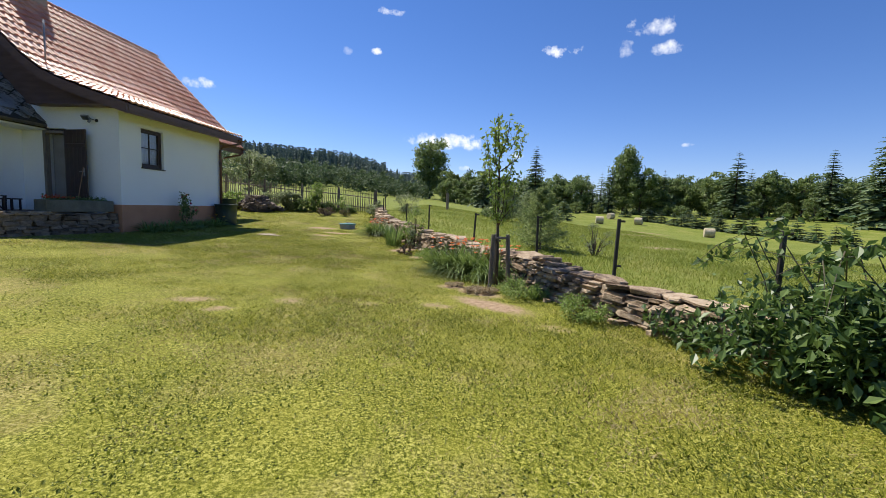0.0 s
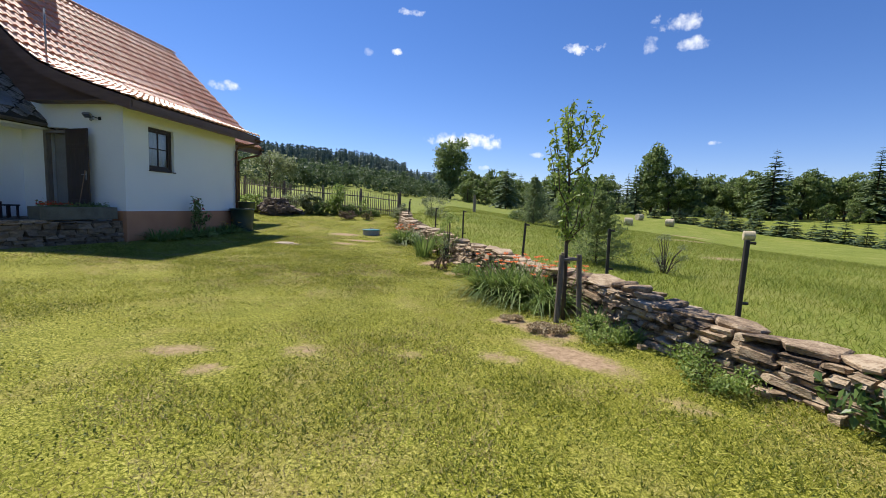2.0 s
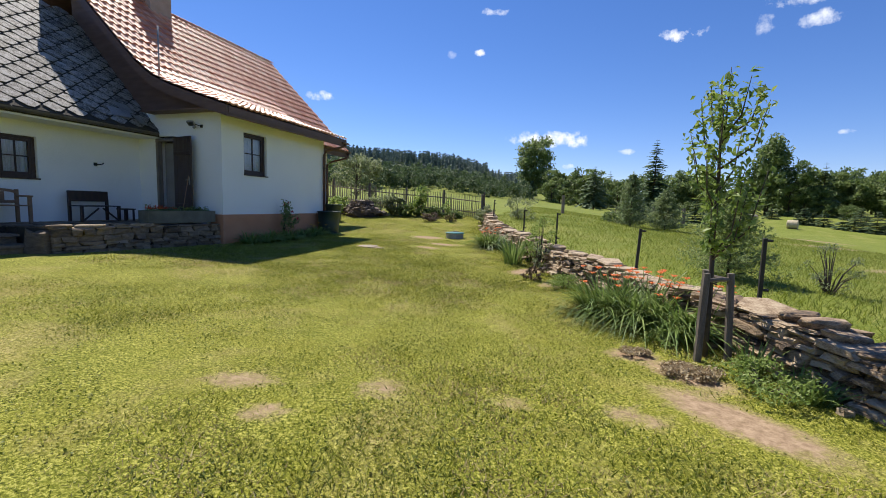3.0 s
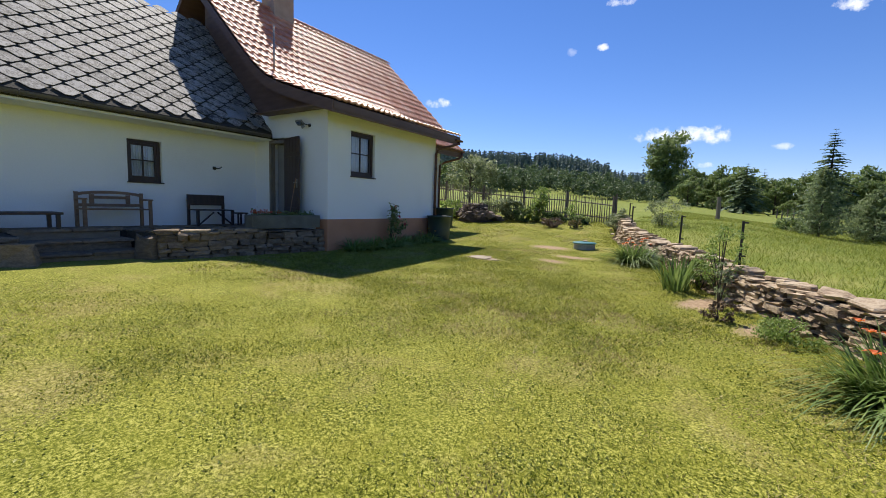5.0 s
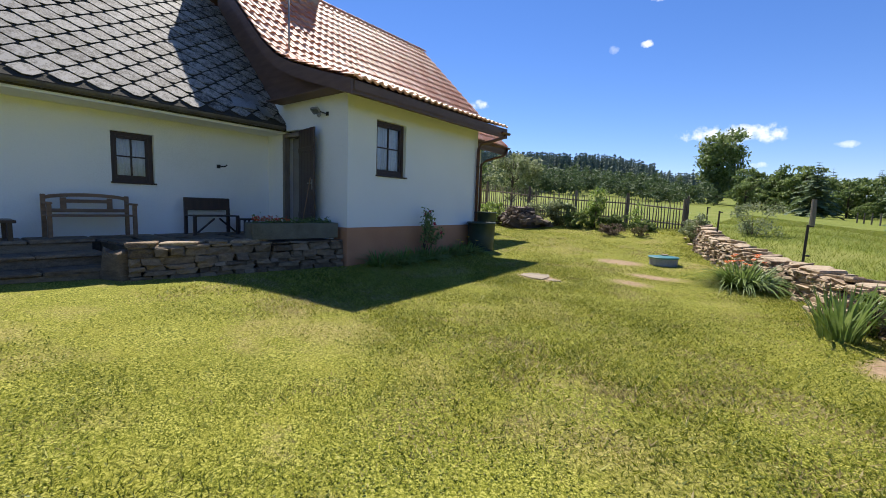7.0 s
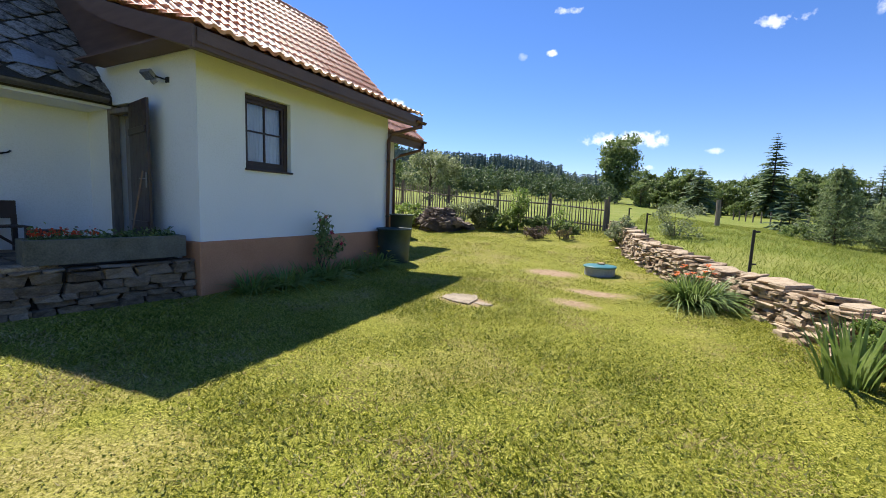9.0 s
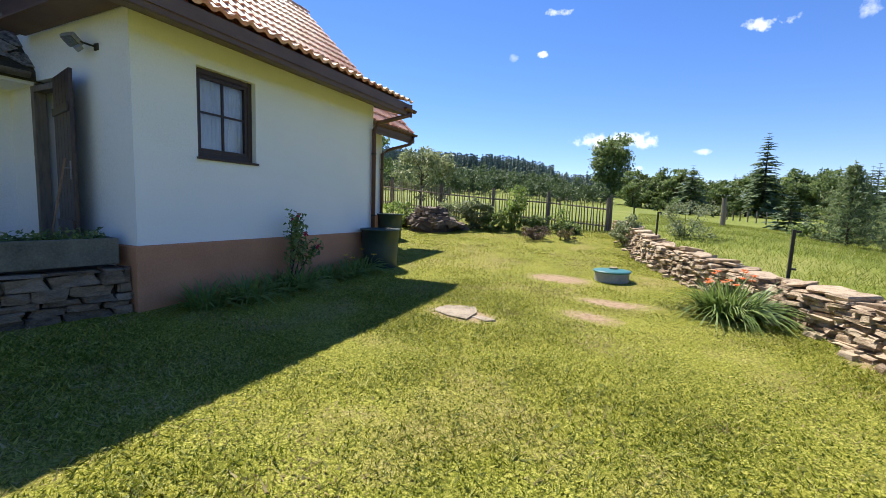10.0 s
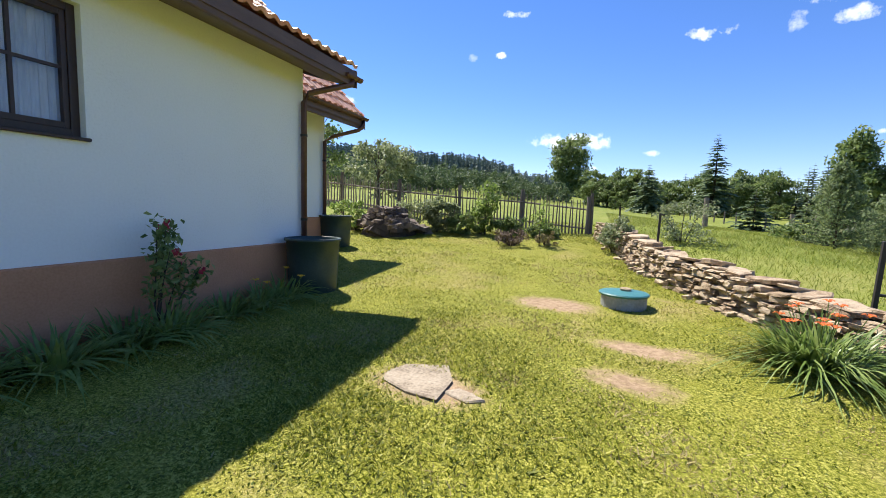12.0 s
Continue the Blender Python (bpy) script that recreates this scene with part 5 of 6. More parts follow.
# ---- young apple tree with its stakes ----
AT = (0.46, 7.50)
az0 = height(*AT)
apple = thing("apple_tree", "young staked apple tree with small bright leaves", "tree", pose(AT[0], AT[1], az0))
rng = rng_of(21)
bm = bmesh.new()
tube(bm, [(0, 0, -0.05), (0.0, 0.0, 0.6), (-0.02, 0.0, 1.2), (-0.03, 0.0, 1.9), (-0.08, -0.02, 2.9)], [0.032, 0.027, 0.024, 0.016, 0.004], 8)
tips = []
for k in range(20):
    z0 = 0.95 + 1.5 * rng.uniform() ** 1.2
    th = rng.uniform(0, 6.283)
    ln = rng.uniform(0.45, 0.95) * (1.25 - z0 / 4)
    d = Vector((math.cos(th), math.sin(th), 0))
    pts = [Vector((-0.02, 0, z0)), Vector((-0.02, 0, z0)) + d * ln * 0.45 + Vector((0, 0, ln * 0.35)), Vector((-0.02, 0, z0)) + d * ln * 0.62 + Vector((0, 0, ln * 1.05))]
    tube(bm, pts, [0.012, 0.008, 0.003], 5)
    for q in range(56):
        u = rng.uniform(0.15, 1.05)
        a, b = (pts[0], pts[1]) if u < 0.45 else (pts[1], pts[2])
        f = u / 0.45 if u < 0.45 else (u - 0.45) / 0.6
        tips.append(np.array(a.lerp(b, f)) + rng.normal(0, 0.045, 3))
for q in range(90):
    z = rng.uniform(1.3, 2.92)
    tips.append(np.array([-0.03, 0, z]) + rng.normal(0, 0.05, 3))
part("trunk", bm, M_BARK, apple, smooth=True)
quick("crown", *leaf_quads(np.array(tips), 0.052, rng, 0.35, 1.5), M_LEAF_LIGHT, apple)
stakes = thing("tree_stakes", "three weathered wooden stakes tied round the young tree", "stakes", pose(AT[0], AT[1], az0))
SP = [(-0.12, -0.20), (0.22, -0.03), (-0.02, 0.22)]
for (x, y) in SP:
    bm = tube(bmesh.new(), [(x, y, -0.15), (x * 0.75, y * 0.75, 0.93)], [0.04, 0.036], 8)
    part("stake", bm, M_GREYWOOD, stakes)
for a, b in ((0, 1), (1, 2), (2, 0)):
    p, q = SP[a], SP[b]
    part("crossbar", tube(bmesh.new(), [(p[0] * 0.78, p[1] * 0.78, 0.86), (q[0] * 0.78, q[1] * 0.78, 0.87)], 0.022, 6), M_GREYWOOD, stakes)
part("tie", tube(bmesh.new(), [(0.05 * math.cos(k), 0.05 * math.sin(k), 0.80 + 0.004 * k) for k in range(8)], 0.008, 5), M_IRON, stakes)

# ---- water barrels, manhole ----
def barrel(at, r, h, label):
    t = thing("water_barrel", label, "barrel", at, "rain barrels")
    bm = bmesh.new()
    n = 32
    prof = [(r * 0.86, 0), (r * 0.9, 0.02), (r * 0.95, h * 0.5), (r, h - 0.04), (r + 0.025, h - 0.035), (r + 0.025, h), (r - 0.012, h), (r - 0.02, h - 0.05), (r * 0.86, 0.1), (0.001, 0.1)]
    rings = [[bm.verts.new((q * math.cos(2 * math.pi * k / n), q * math.sin(2 * math.pi * k / n), z)) for k in range(n)] for q, z in prof]
    for a, b in zip(rings, rings[1:]):
        for k in range(n):
            bm.faces.new((a[k], a[(k + 1) % n], b[(k + 1) % n], b[k]))
    bm.faces.new(rings[0][::-1])
    bmesh.ops.recalc_face_normals(bm, faces=bm.faces)
    part("tub", bm, M_BARREL, t, smooth=True)
    bm = bmesh.new()
    bmesh.ops.create_circle(bm, cap_ends=True, radius=r * 0.94, segments=28, matrix=Matrix.Translation((0, 0, h * 0.86)))
    part("water", bm, mat("dark_water", [(0.01, 0.014, 0.012), (0.015, 0.02, 0.016)], 0.05, 2, 10, 0.05), t)
    return t


barrel(pose(-9.56, 15.78, height(-9.56, 15.78) - 0.01), 0.385, 0.80, "open dark green plastic rain barrel by the plinth")
barrel(pose(-11.78, 19.55, height(-11.78, 19.55) - 0.01), 0.40, 0.78, "dark green rain barrel under the rear downpipe")
mz = height(-5.15, 17.1)
mh = thing("manhole", "round concrete shaft ring with a blue-green plastic lid", "manhole", pose(-5.15, 17.1, mz))
part("ring", tube(bmesh.new(), [(0, 0, -0.1), (0, 0, 0.16)], 0.31, 28), mat("pale_shaft_ring", [(0.24, 0.25, 0.24), (0.36, 0.37, 0.36)], 0.7, 5, 40, 0.3, 0.004), mh)
part("lid", tube(bmesh.new(), [(0, 0, 0.162), (0, 0, 0.185), (0, 0, 0.20), (0, 0, 0.225)], [0.335, 0.345, 0.33, 0.12], 28), M_LID, mh, "blue-green plastic lid")
part("lid_stone", tube(bmesh.new(), [(0.02, 0, 0.222), (0.02, 0, 0.25), (0.02, 0, 0.262)], [0.075, 0.08, 0.06], 9), M_STONE, mh, "pale stone weighing the lid down")
slab_r = random.Random(4)
M_SLAB_PALE = mat("pale_worn_slab", [(0.17, 0.13, 0.088), (0.31, 0.25, 0.178), (0.40, 0.335, 0.25)], 0.9, 5, 40, 0.6, 0.01)
LAWN_SLABS = [me.copy() for me in SLABS]
for me in LAWN_SLABS:
    me.materials.clear()
    me.materials.append(M_SLAB_PALE)
for x, y, a, b, t in ((-6.93, 13.72, 0.54, 0.46, 15), (-6.45, 13.6, 0.26, 0.15, -20)):
    ob = piece("flagstone", LAWN_SLABS[slab_r.randrange(12)], sized(pose(x, y, height(x, y) - 0.010, 0, 0, t), a * 1.25, b * 1.3, 0.035), None)
    tagged(ob, "flat pale stone sunk level with the lawn", "stone", "lawn flagstones")

# ---- flowers by the plinth, in the trough and by the wall ----
rng = rng_of(31)
ger = np.array([(tp @ Vector((rng.uniform(-0.13, 0.13), rng.uniform(-hl + 0.08, hl - 0.08), 0.26 + abs(rng.normal(0, 0.06)))))[:] for k in range(900)])
g = thing("geraniums", "red geraniums in the concrete trough", "flowers")
quick("leaves", *leaf_quads(ger, 0.045, rng, 0.5, 1.1), M_LEAF_MID, g)
red = np.array([(tp @ Vector((rng.uniform(-0.13, 0.16), -hl + 0.08 + 0.75 * hl * rng.uniform() ** 1.4, 0.34 + abs(rng.normal(0, 0.04)))))[:] for k in range(170)])
tagged(quick("petals", *leaf_quads(red, 0.032, rng, 0.3, 1.0), M_PETAL_RED, g, "red petals"), kind="stuff")
for i, (x, y, n, ln, nf) in enumerate(((-9.72, 11.95, 80, 0.6, 0), (-9.62, 12.5, 110, 0.66, 0), (-9.66, 13.05, 80, 0.6, 0), (-9.58, 13.45, 100, 0.62, 0), (-9.66, 14.2, 70, 0.5, 0), (-9.6, 14.65, 80, 0.56, 2), (-9.64, 15.1, 80, 0.58, 2))):
    strap_clump("daylily", "green daylily clump in the shade of the plinth" if not nf else "yellow flowering daylily beside the plinth", on_ground(x + 0.1, y), n + 30, ln * 0.95, 0.03, 40 + i, upright=0.24, radius=0.2, flowers=M_PETAL_YELLOW, nf=nf, category="plant")
rose = thing("rose_bush", "straggling crimson rose bush against the plinth", "rose", on_ground(-9.72, 13.45))
rng = rng_of(33)
bm, pts = bmesh.new(), []
flowers = []
for k in range(9):
    e = Vector((rng.uniform(0.0, 0.3), rng.uniform(-0.32, 0.36), rng.uniform(0.6, 1.15)))
    m1 = Vector((e.x * 0.5, e.y * 0.6, e.z * 0.55))
    tube(bm, [(0, e.y * 0.15, -0.03), m1, e], [0.009, 0.006, 0.003], 5)
    for q in range(52):
        u = rng.uniform(0.35, 1.05)
        pts.append(np.array(m1.lerp(e, max(0, u * 1.6 - 0.6))) + rng.normal(0, 0.055, 3))
    if k < 6:
        flowers.append(np.array(e) + rng.normal(0, 0.03, 3))
part("stems", bm, M_BARK, rose)
quick("leaves", *leaf_quads(np.array(pts), 0.062, rng, 0.4, 1.4), M_LEAF_MID, rose)
for f in flowers:
    fp = f + rng.normal(0, 0.016, (16, 3))
    quick("bloom", *leaf_quads(fp, 0.045, rng, 0.1, 1.0), M_PETAL_PINK, rose, "crimson bloom")
for i, (x, y, n, ln, nf) in enumerate(((-0.42, 9.0, 480, 0.9, 13), (0.0, 8.72, 600, 1.0, 18), (0.42, 8.42, 480, 0.92, 13))):
    strap_clump("daylily", "large daylily clump with orange-red flowers by the wall", on_ground(x, y), n, ln, 0.024, 51 + 10 * i, upright=0.2, radius=0.38, flowers=M_PETAL_ORANGE, nf=nf)
strap_clump("daylily", "broad daylily clump with faded orange flowers", on_ground(-3.5, 15.5), 560, 0.8, 0.026, 53, upright=0.2, radius=0.32, flowers=M_PETAL_ORANGE, nf=14)
strap_clump("iris", "upright green iris leaves in the bed", on_ground(-2.4, 12.75), 70, 0.80, 0.042, 54, upright=0.8, radius=0.2)
strap_clump("iris", "upright green iris leaves near the staked tree", on_ground(0.78, 7.15), 40, 0.42, 0.026, 55, upright=0.8, radius=0.1)
strap_clump("iris", "small tuft of strap leaves at the wall's foot", on_ground(1.05, 6.65), 70, 0.36, 0.020, 56, upright=0.5, radius=0.16)
bush("currant_bush", "leafy currant bush by the stone wall", on_ground(-2.05, 13.2), (0.3, 0.32, 0.34), 61, 34, 36, 0.035, M_LEAF_LIGHT)
bush("spindly_shrub", "pale green airy shrub by the stone wall", on_ground(-1.75, 12.75), (0.36, 0.4, 0.62), 62, 44, 26, 0.032, M_LEAF_LIGHT, stems=12)
bush("seedling", "thin leafy seedling in the bare bed", on_ground(-1.75, 11.75), (0.12, 0.12, 0.36), 63, 10, 18, 0.04, M_LEAF_PALE)
bush("dry_tuft", "brown dried tuft of plants in the bed", on_ground(-1.75, 11.0), (0.22, 0.2, 0.14), 64, 18, 30, 0.03, mat("dry_stems", [(0.10, 0.065, 0.04), (0.24, 0.17, 0.10)], 0.9, 6, 40, 0, island=0.4))
heap_m = mat("dry_raked_grass", [(0.26, 0.185, 0.10), (0.44, 0.34, 0.20), (0.58, 0.48, 0.31)], 0.9, 6, 40, 0, island=0.5, trans=0.3)
bush("dry_grass_heap", "low heap of dry raked grass beside the stakes", on_ground(0.15, 6.82), (0.3, 0.2, 0.045), 164, 40, 60, 0.02, heap_m, "grass heap", lift=-0.2)
bush("dry_grass_heap", "small heap of dry raked grass on bare earth", on_ground(-0.28, 7.2), (0.18, 0.14, 0.02), 165, 24, 40, 0.016, heap_m, "grass heap", lift=-0.2)
bush("low_weeds", "low green weeds growing at the wall's foot", on_ground(-1.1, 10.5), (0.35, 0.5, 0.12), 65, 40, 44, 0.024, M_LEAF_LIGHT)
bush("low_weeds", "low green weeds growing at the wall's foot", on_ground(0.75, 6.75), (0.4, 0.5, 0.12), 66, 40, 44, 0.024, M_LEAF_LIGHT)
bush("low_weeds", "low green weeds growing at the wall's foot", on_ground(1.5, 5.6), (0.3, 0.5, 0.14), 67, 40, 44, 0.024, M_LEAF_LIGHT)
bush("low_weeds", "green weeds round the stakes", on_ground(0.25, 7.9), (0.4, 0.4, 0.12), 68, 40, 44, 0.024, M_LEAF_LIGHT)
bush("climbing_shrub", "dark leafy shrub at the wall's far end", on_ground(-5.15, 22.0), (0.4, 0.7, 0.42), 69, 36, 40, 0.06, M_LEAF_PALE)
bush("meadow_shrub", "grey-green shrub behind the wall's far end", on_ground(-3.6, 22.6), (0.8, 0.9, 0.55), 70, 40, 40, 0.05, M_LEAF_PALE)
bush("dead_brushwood", "heap of dry brown brushwood on the lawn", on_ground(-7.75, 21.9), (0.55, 0.45, 0.24), 71, 26, 34, 0.05, mat("dry_twigs", [(0.13, 0.085, 0.06), (0.27, 0.20, 0.14)], 0.9, 6, 40, 0, island=0.4), stems=20)
bush("tall_grass_tuft", "pale dry grass tuft beside the sapling", on_ground(-6.9, 22.3), (0.3, 0.3, 0.2), 72, 20, 30, 0.05, mat("pale_dry_grass", [(0.3, 0.24, 0.12), (0.5, 0.42, 0.22)], 0.9, 6, 40, 0, island=0.4))
broadleaf("sapling", "thin young sapling on the lawn", 1.15, 0.55, 73, 14, 14, 0.06, M_LEAF_LIGHT, 0.35, trunk_r=0.012, at=on_ground(-7.05, 22.2))
broadleaf("sapling", "bright green sapling at the picket fence", 1.7, 0.8, 74, 22, 20, 0.08, M_LEAF_LIGHT, 0.3, trunk_r=0.015, at=on_ground(-8.9, 23.4))
# rockery and the shrubs along the fence
rock = thing("rockery", "heap of dark stones overgrown with plants", "rockery", on_ground(-11.7, 22.3))
part("core", tube(bmesh.new(), [(0, 0, -0.3), (0, 0, 0.3), (0, 0, 0.62)], [1.0, 0.75, 0.2], 10), M_EARTH, rock)
rr = random.Random(8)
M_STONE_DARK = mat("dark_rockery_stone", [(0.05, 0.035, 0.028), (0.12, 0.085, 0.065), (0.2, 0.15, 0.11)], 0.85, 6, 40, 0.8, 0.012, each=0.4)
STONES_DARK = [me.copy() for me in STONES_GREY]
for me in STONES_DARK:
    me.materials.clear()
    me.materials.append(M_STONE_DARK)
for k in range(90):
    th, u = rr.uniform(0, 6.283), rr.random()
    r = 1.15 * (1 - u * 0.75)
    piece("stone", rr.choice(STONES_DARK), sized(pose(r * math.cos(th) * 1.1, r * math.sin(th) * 0.85, u * 0.72, rr.uniform(-25, 25), rr.uniform(-25, 25), rr.uniform(0, 180)), rr.uniform(0.25, 0.5), rr.uniform(0.2, 0.36), rr.uniform(0.1, 0.22)), rock)
for i, (x, y, a, b, c, mt, lab) in enumerate(((-13.2, 22.2, 0.7, 0.6, 0.5, M_LEAF_LIGHT, "yellow-green garden shrub beside the rockery"), (-10.3, 23.3, 0.55, 0.45, 0.5, M_LEAF_PALE, "pale flowering shrub at the picket fence"),
                                             (-9.6, 23.2, 0.5, 0.45, 0.34, M_LEAF_MID, "green shrub at the picket fence"), (-8.2, 23.6, 0.6, 0.4, 0.28, M_LEAF_MID, "low dark shrub at the picket fence"),
                                             (-7.2, 23.7, 0.5, 0.35, 0.22, M_LEAF_MID, "low dark shrub at the picket fence"), (-12.9, 21.0, 0.45, 0.5, 0.32, M_LEAF_PALE, "silvery low shrub beside the rockery"), (-11.2, 22.9, 0.8, 0.5, 0.55, M_LEAF_PALE, "pale shrub behind the rockery"),
                                             (-10.5, 23.3, 0.5, 0.35, 0.62, M_LEAF_PALE, "pale leafy shrub against the pickets"), (-9.1, 23.5, 0.45, 0.3, 0.5, M_LEAF_LIGHT, "bright leafy shrub against the pickets"))):
    bush("garden_shrub", lab, on_ground(x, y), (a, b, c), 80 + i, 40, 34, 0.07, mt)

# ---- bramble thicket at the wall's near end ----
bramble = thing("bramble_thicket", "dense dark green bramble thicket with arching canes", "bramble", pose(0, 0, 0))
rng = rng_of(91)
cents = []
for k in range(150):
    f = rng.uniform()
    c = np.array([2.75, 4.35]) * (1 - f) + np.array([4.1, 1.5]) * f
    off = rng.normal(0, 1, 2) * np.array([0.42, 0.42])
    q = c + off
    hh = height(*q)
    edge = max(0.25, 1 - (np.linalg.norm(off) / 1.0) ** 2)
    cents.append((q[0], q[1], hh + rng.uniform(0.08, (0.72 + 0.38 * f) * edge)))
cents = np.array(cents)
V, F = crown_leaves(rng, cents, 66, 0.32, 0.066, 0.5)
quick("foliage", V, F, M_LEAF_BRAMBLE, bramble)
for k in range(22):
    f = rng.uniform()
    b = np.array([2.9, 4.2]) * (1 - f) + np.array([4.0, 2.0]) * f
    th = rng.uniform(1.2, 4.4)
    ln = rng.uniform(0.7, 1.5)
    b3 = Vector((b[0], b[1], height(*b) + 0.1))
    d = Vector((math.cos(th), math.sin(th), 0))
    pk = b3 + d * ln * 0.5 + Vector((0, 0, rng.uniform(0.75, 1.15)))
    e = b3 + d * ln + Vector((0, 0, rng.uniform(0.5, 0.95)))
    cane = part("cane", tube(bmesh.new(), [b3, b3.lerp(pk, 0.5) + Vector((0, 0, 0.14)), pk, pk.lerp(e, 0.55) + Vector((0, 0, 0.06)), e], [0.007, 0.006, 0.005, 0.004, 0.002], 5), mat("cane_%d" % k, [(0.05, 0.06, 0.025), (0.10, 0.08, 0.04)], 0.7, 9, 40, 0) if k == 0 else bpy.data.materials["cane_0"], bramble)
    lp = np.array([np.array(pk.lerp(e, u)) + rng.normal(0, 0.03, 3) for u in rng.uniform(-0.5, 1.0, 26)])
    quick("leaves", *leaf_quads(lp, 0.07, rng, 0.45, 1.5), M_LEAF_BRAMBLE, cane)


M_NEEDLE_MID = leaf_mat("meadow_spruce_needles", [(0.13, 0.18, 0.075), (0.22, 0.285, 0.125), (0.33, 0.38, 0.19)], 0.45, 0.6)

# ---- meadow: spruces, bales, tree line, wooded hills ----
feathery_spruce("spruce", "bushy green spruce standing in the meadow", 3.15, 2.7, 101, 24, 10, 0.045, 28, M_NEEDLE_MID, on_ground(1.96, 28.5))
feathery_spruce("spruce", "broad low green spruce standing in the meadow", 2.4, 3.0, 107, 22, 12, 0.05, 34, M_NEEDLE_MID, on_ground(3.9, 29.4))
feathery_spruce("young_spruce", "young feathery light green spruce behind the stone wall", 1.8, 2.1, 102, 16, 11, 0.024, 60, M_NEEDLE_LIGHT, on_ground(1.85, 11.6))
bush("young_larch", "thin reddish-tipped young conifer behind the wall", on_ground(3.1, 10.9), (0.4, 0.4, 0.45), 103, 26, 34, 0.024, M_LEAF_PALE, stems=14)
bush("meadow_thicket", "dark low thicket under the meadow spruce", on_ground(1.2, 29.5), (1.2, 0.8, 0.35), 104, 30, 30, 0.12, M_LEAF_MID)


def far_at(az_deg, r):
    a = radians(az_deg)
    return r * math.sin(a), r * math.cos(a)


def placed(x, y, k, turn):
    return on_ground(x, y, turn, -0.1) @ Matrix.Diagonal((k, k, k, 1))


rt = random.Random(77)
# single trees that stand out from the wood's edge
broadleaf("ash_tree", "tall full-crowned broadleaved tree on the far meadow", 20.0, 11.0, 111, 110, 60, 0.55, M_LEAF_MID, 0.12, at=on_ground(-15.2, 143))
broadleaf("ash_tree", "tall full-crowned broadleaved tree at the wood's edge", 16.2, 6.5, 112, 90, 60, 0.5, M_LEAF_MID, 0.08, at=on_ground(38.4, 112))
conifer("tall_spruce", "tall ragged spruce above the tree line", 16.0, 7.5, 113, 30, 9, M_NEEDLE, on_ground(14.9, 106), 0.35, 0.25, 4, 0.1)
conifer("tall_spruce", "tall ragged spruce above the tree line", 14.6, 8.5, 114, 24, 8, M_NEEDLE, on_ground(*far_at(30.4, 112)), 0.3, 0.35, 4, 0.1)
conifer("tall_spruce", "tall spruce at the wood's edge", 15.0, 7, 115, 28, 9, M_NEEDLE, on_ground(*far_at(38.2, 120)), 0.35, 0.2, 4, 0.1)
conifer("tall_spruce", "tall spruce at the wood's edge", 17.0, 9, 116, 28, 9, M_NEEDLE, on_ground(*far_at(42.0, 100)), 0.35, 0.15, 4, 0.08)
conifer("tall_spruce", "tall spruce at the wood's edge", 8.6, 7, 117, 22, 9, M_NEEDLE, on_ground(2.06, 91.9), 0.35, 0.15, 4, 0.08)
broadleaf("round_bush_tree", "round pale apple tree behind the picket fence", 3.6, 3.6, 118, 60, 60, 0.13, M_LEAF_PALE, 0.12, at=on_ground(-16.2, 29.6))
broadleaf("fruit_tree", "old dark fruit tree behind the house", 4.6, 3.0, 119, 40, 50, 0.14, M_LEAF_MID, 0.2, at=on_ground(-20.5, 30.5))

wood = [broadleaf("wood_tree", "dense broadleaved tree in the wood's edge", 9.5, 9.0, 121, 46, 60, 0.42, M_LEAF_MID, 0.03, at=placed(*far_at(24, 124), 1, 0)),
        broadleaf("wood_tree", "dense broadleaved tree in the wood's edge", 8.5, 9.5, 122, 46, 60, 0.42, M_LEAF_MID, 0.03, at=placed(*far_at(27.5, 122), 1, 0)),
        broadleaf("wood_tree", "dense broadleaved tree in the wood's edge", 10.5, 8.5, 123, 46, 60, 0.42, M_LEAF_MID, 0.03, at=placed(*far_at(33, 122), 1, 0)),
        conifer("wood_tree", "dark spruce in the wood's edge", 11.5, 6.0, 124, 18, 8, M_NEEDLE, placed(*far_at(22, 126), 1, 0), 0.35, 0.05, 3, 0.04)]
for ob in wood:
    tagged(ob, group="wood's edge")
a = -4.0
while a < 66:
    x, y = far_at(a + rt.uniform(-0.5, 0.5), rt.uniform(116, 132))
    copy_thing(wood[rt.choice((0, 1, 2, 0, 1, 2, 3))], placed(x, y, rt.uniform(0.72, 1.12) * (1.0 if a > 8 else 0.95), rt.uniform(0, 360)))
    if rt.random() < 0.8:
        x, y = far_at(a + rt.uniform(-0.8, 0.8), rt.uniform(138, 160))
        copy_thing(wood[rt.choice((0, 2, 3, 3))], placed(x, y, rt.uniform(0.9, 1.15), rt.uniform(0, 360)))
    a += 1.35
# bushes under the edge of the wood
for k in range(26):
    x, y = far_at(-2 + k * 2.3 + rt.uniform(-0.8, 0.8), rt.uniform(104, 113))
    if abs(math.degrees(math.atan2(x, y)) - 19) < 2.5:
        continue
    copy_thing(wood[rt.choice((0, 1))], placed(x, y, rt.uniform(0.22, 0.42), rt.uniform(0, 360)))
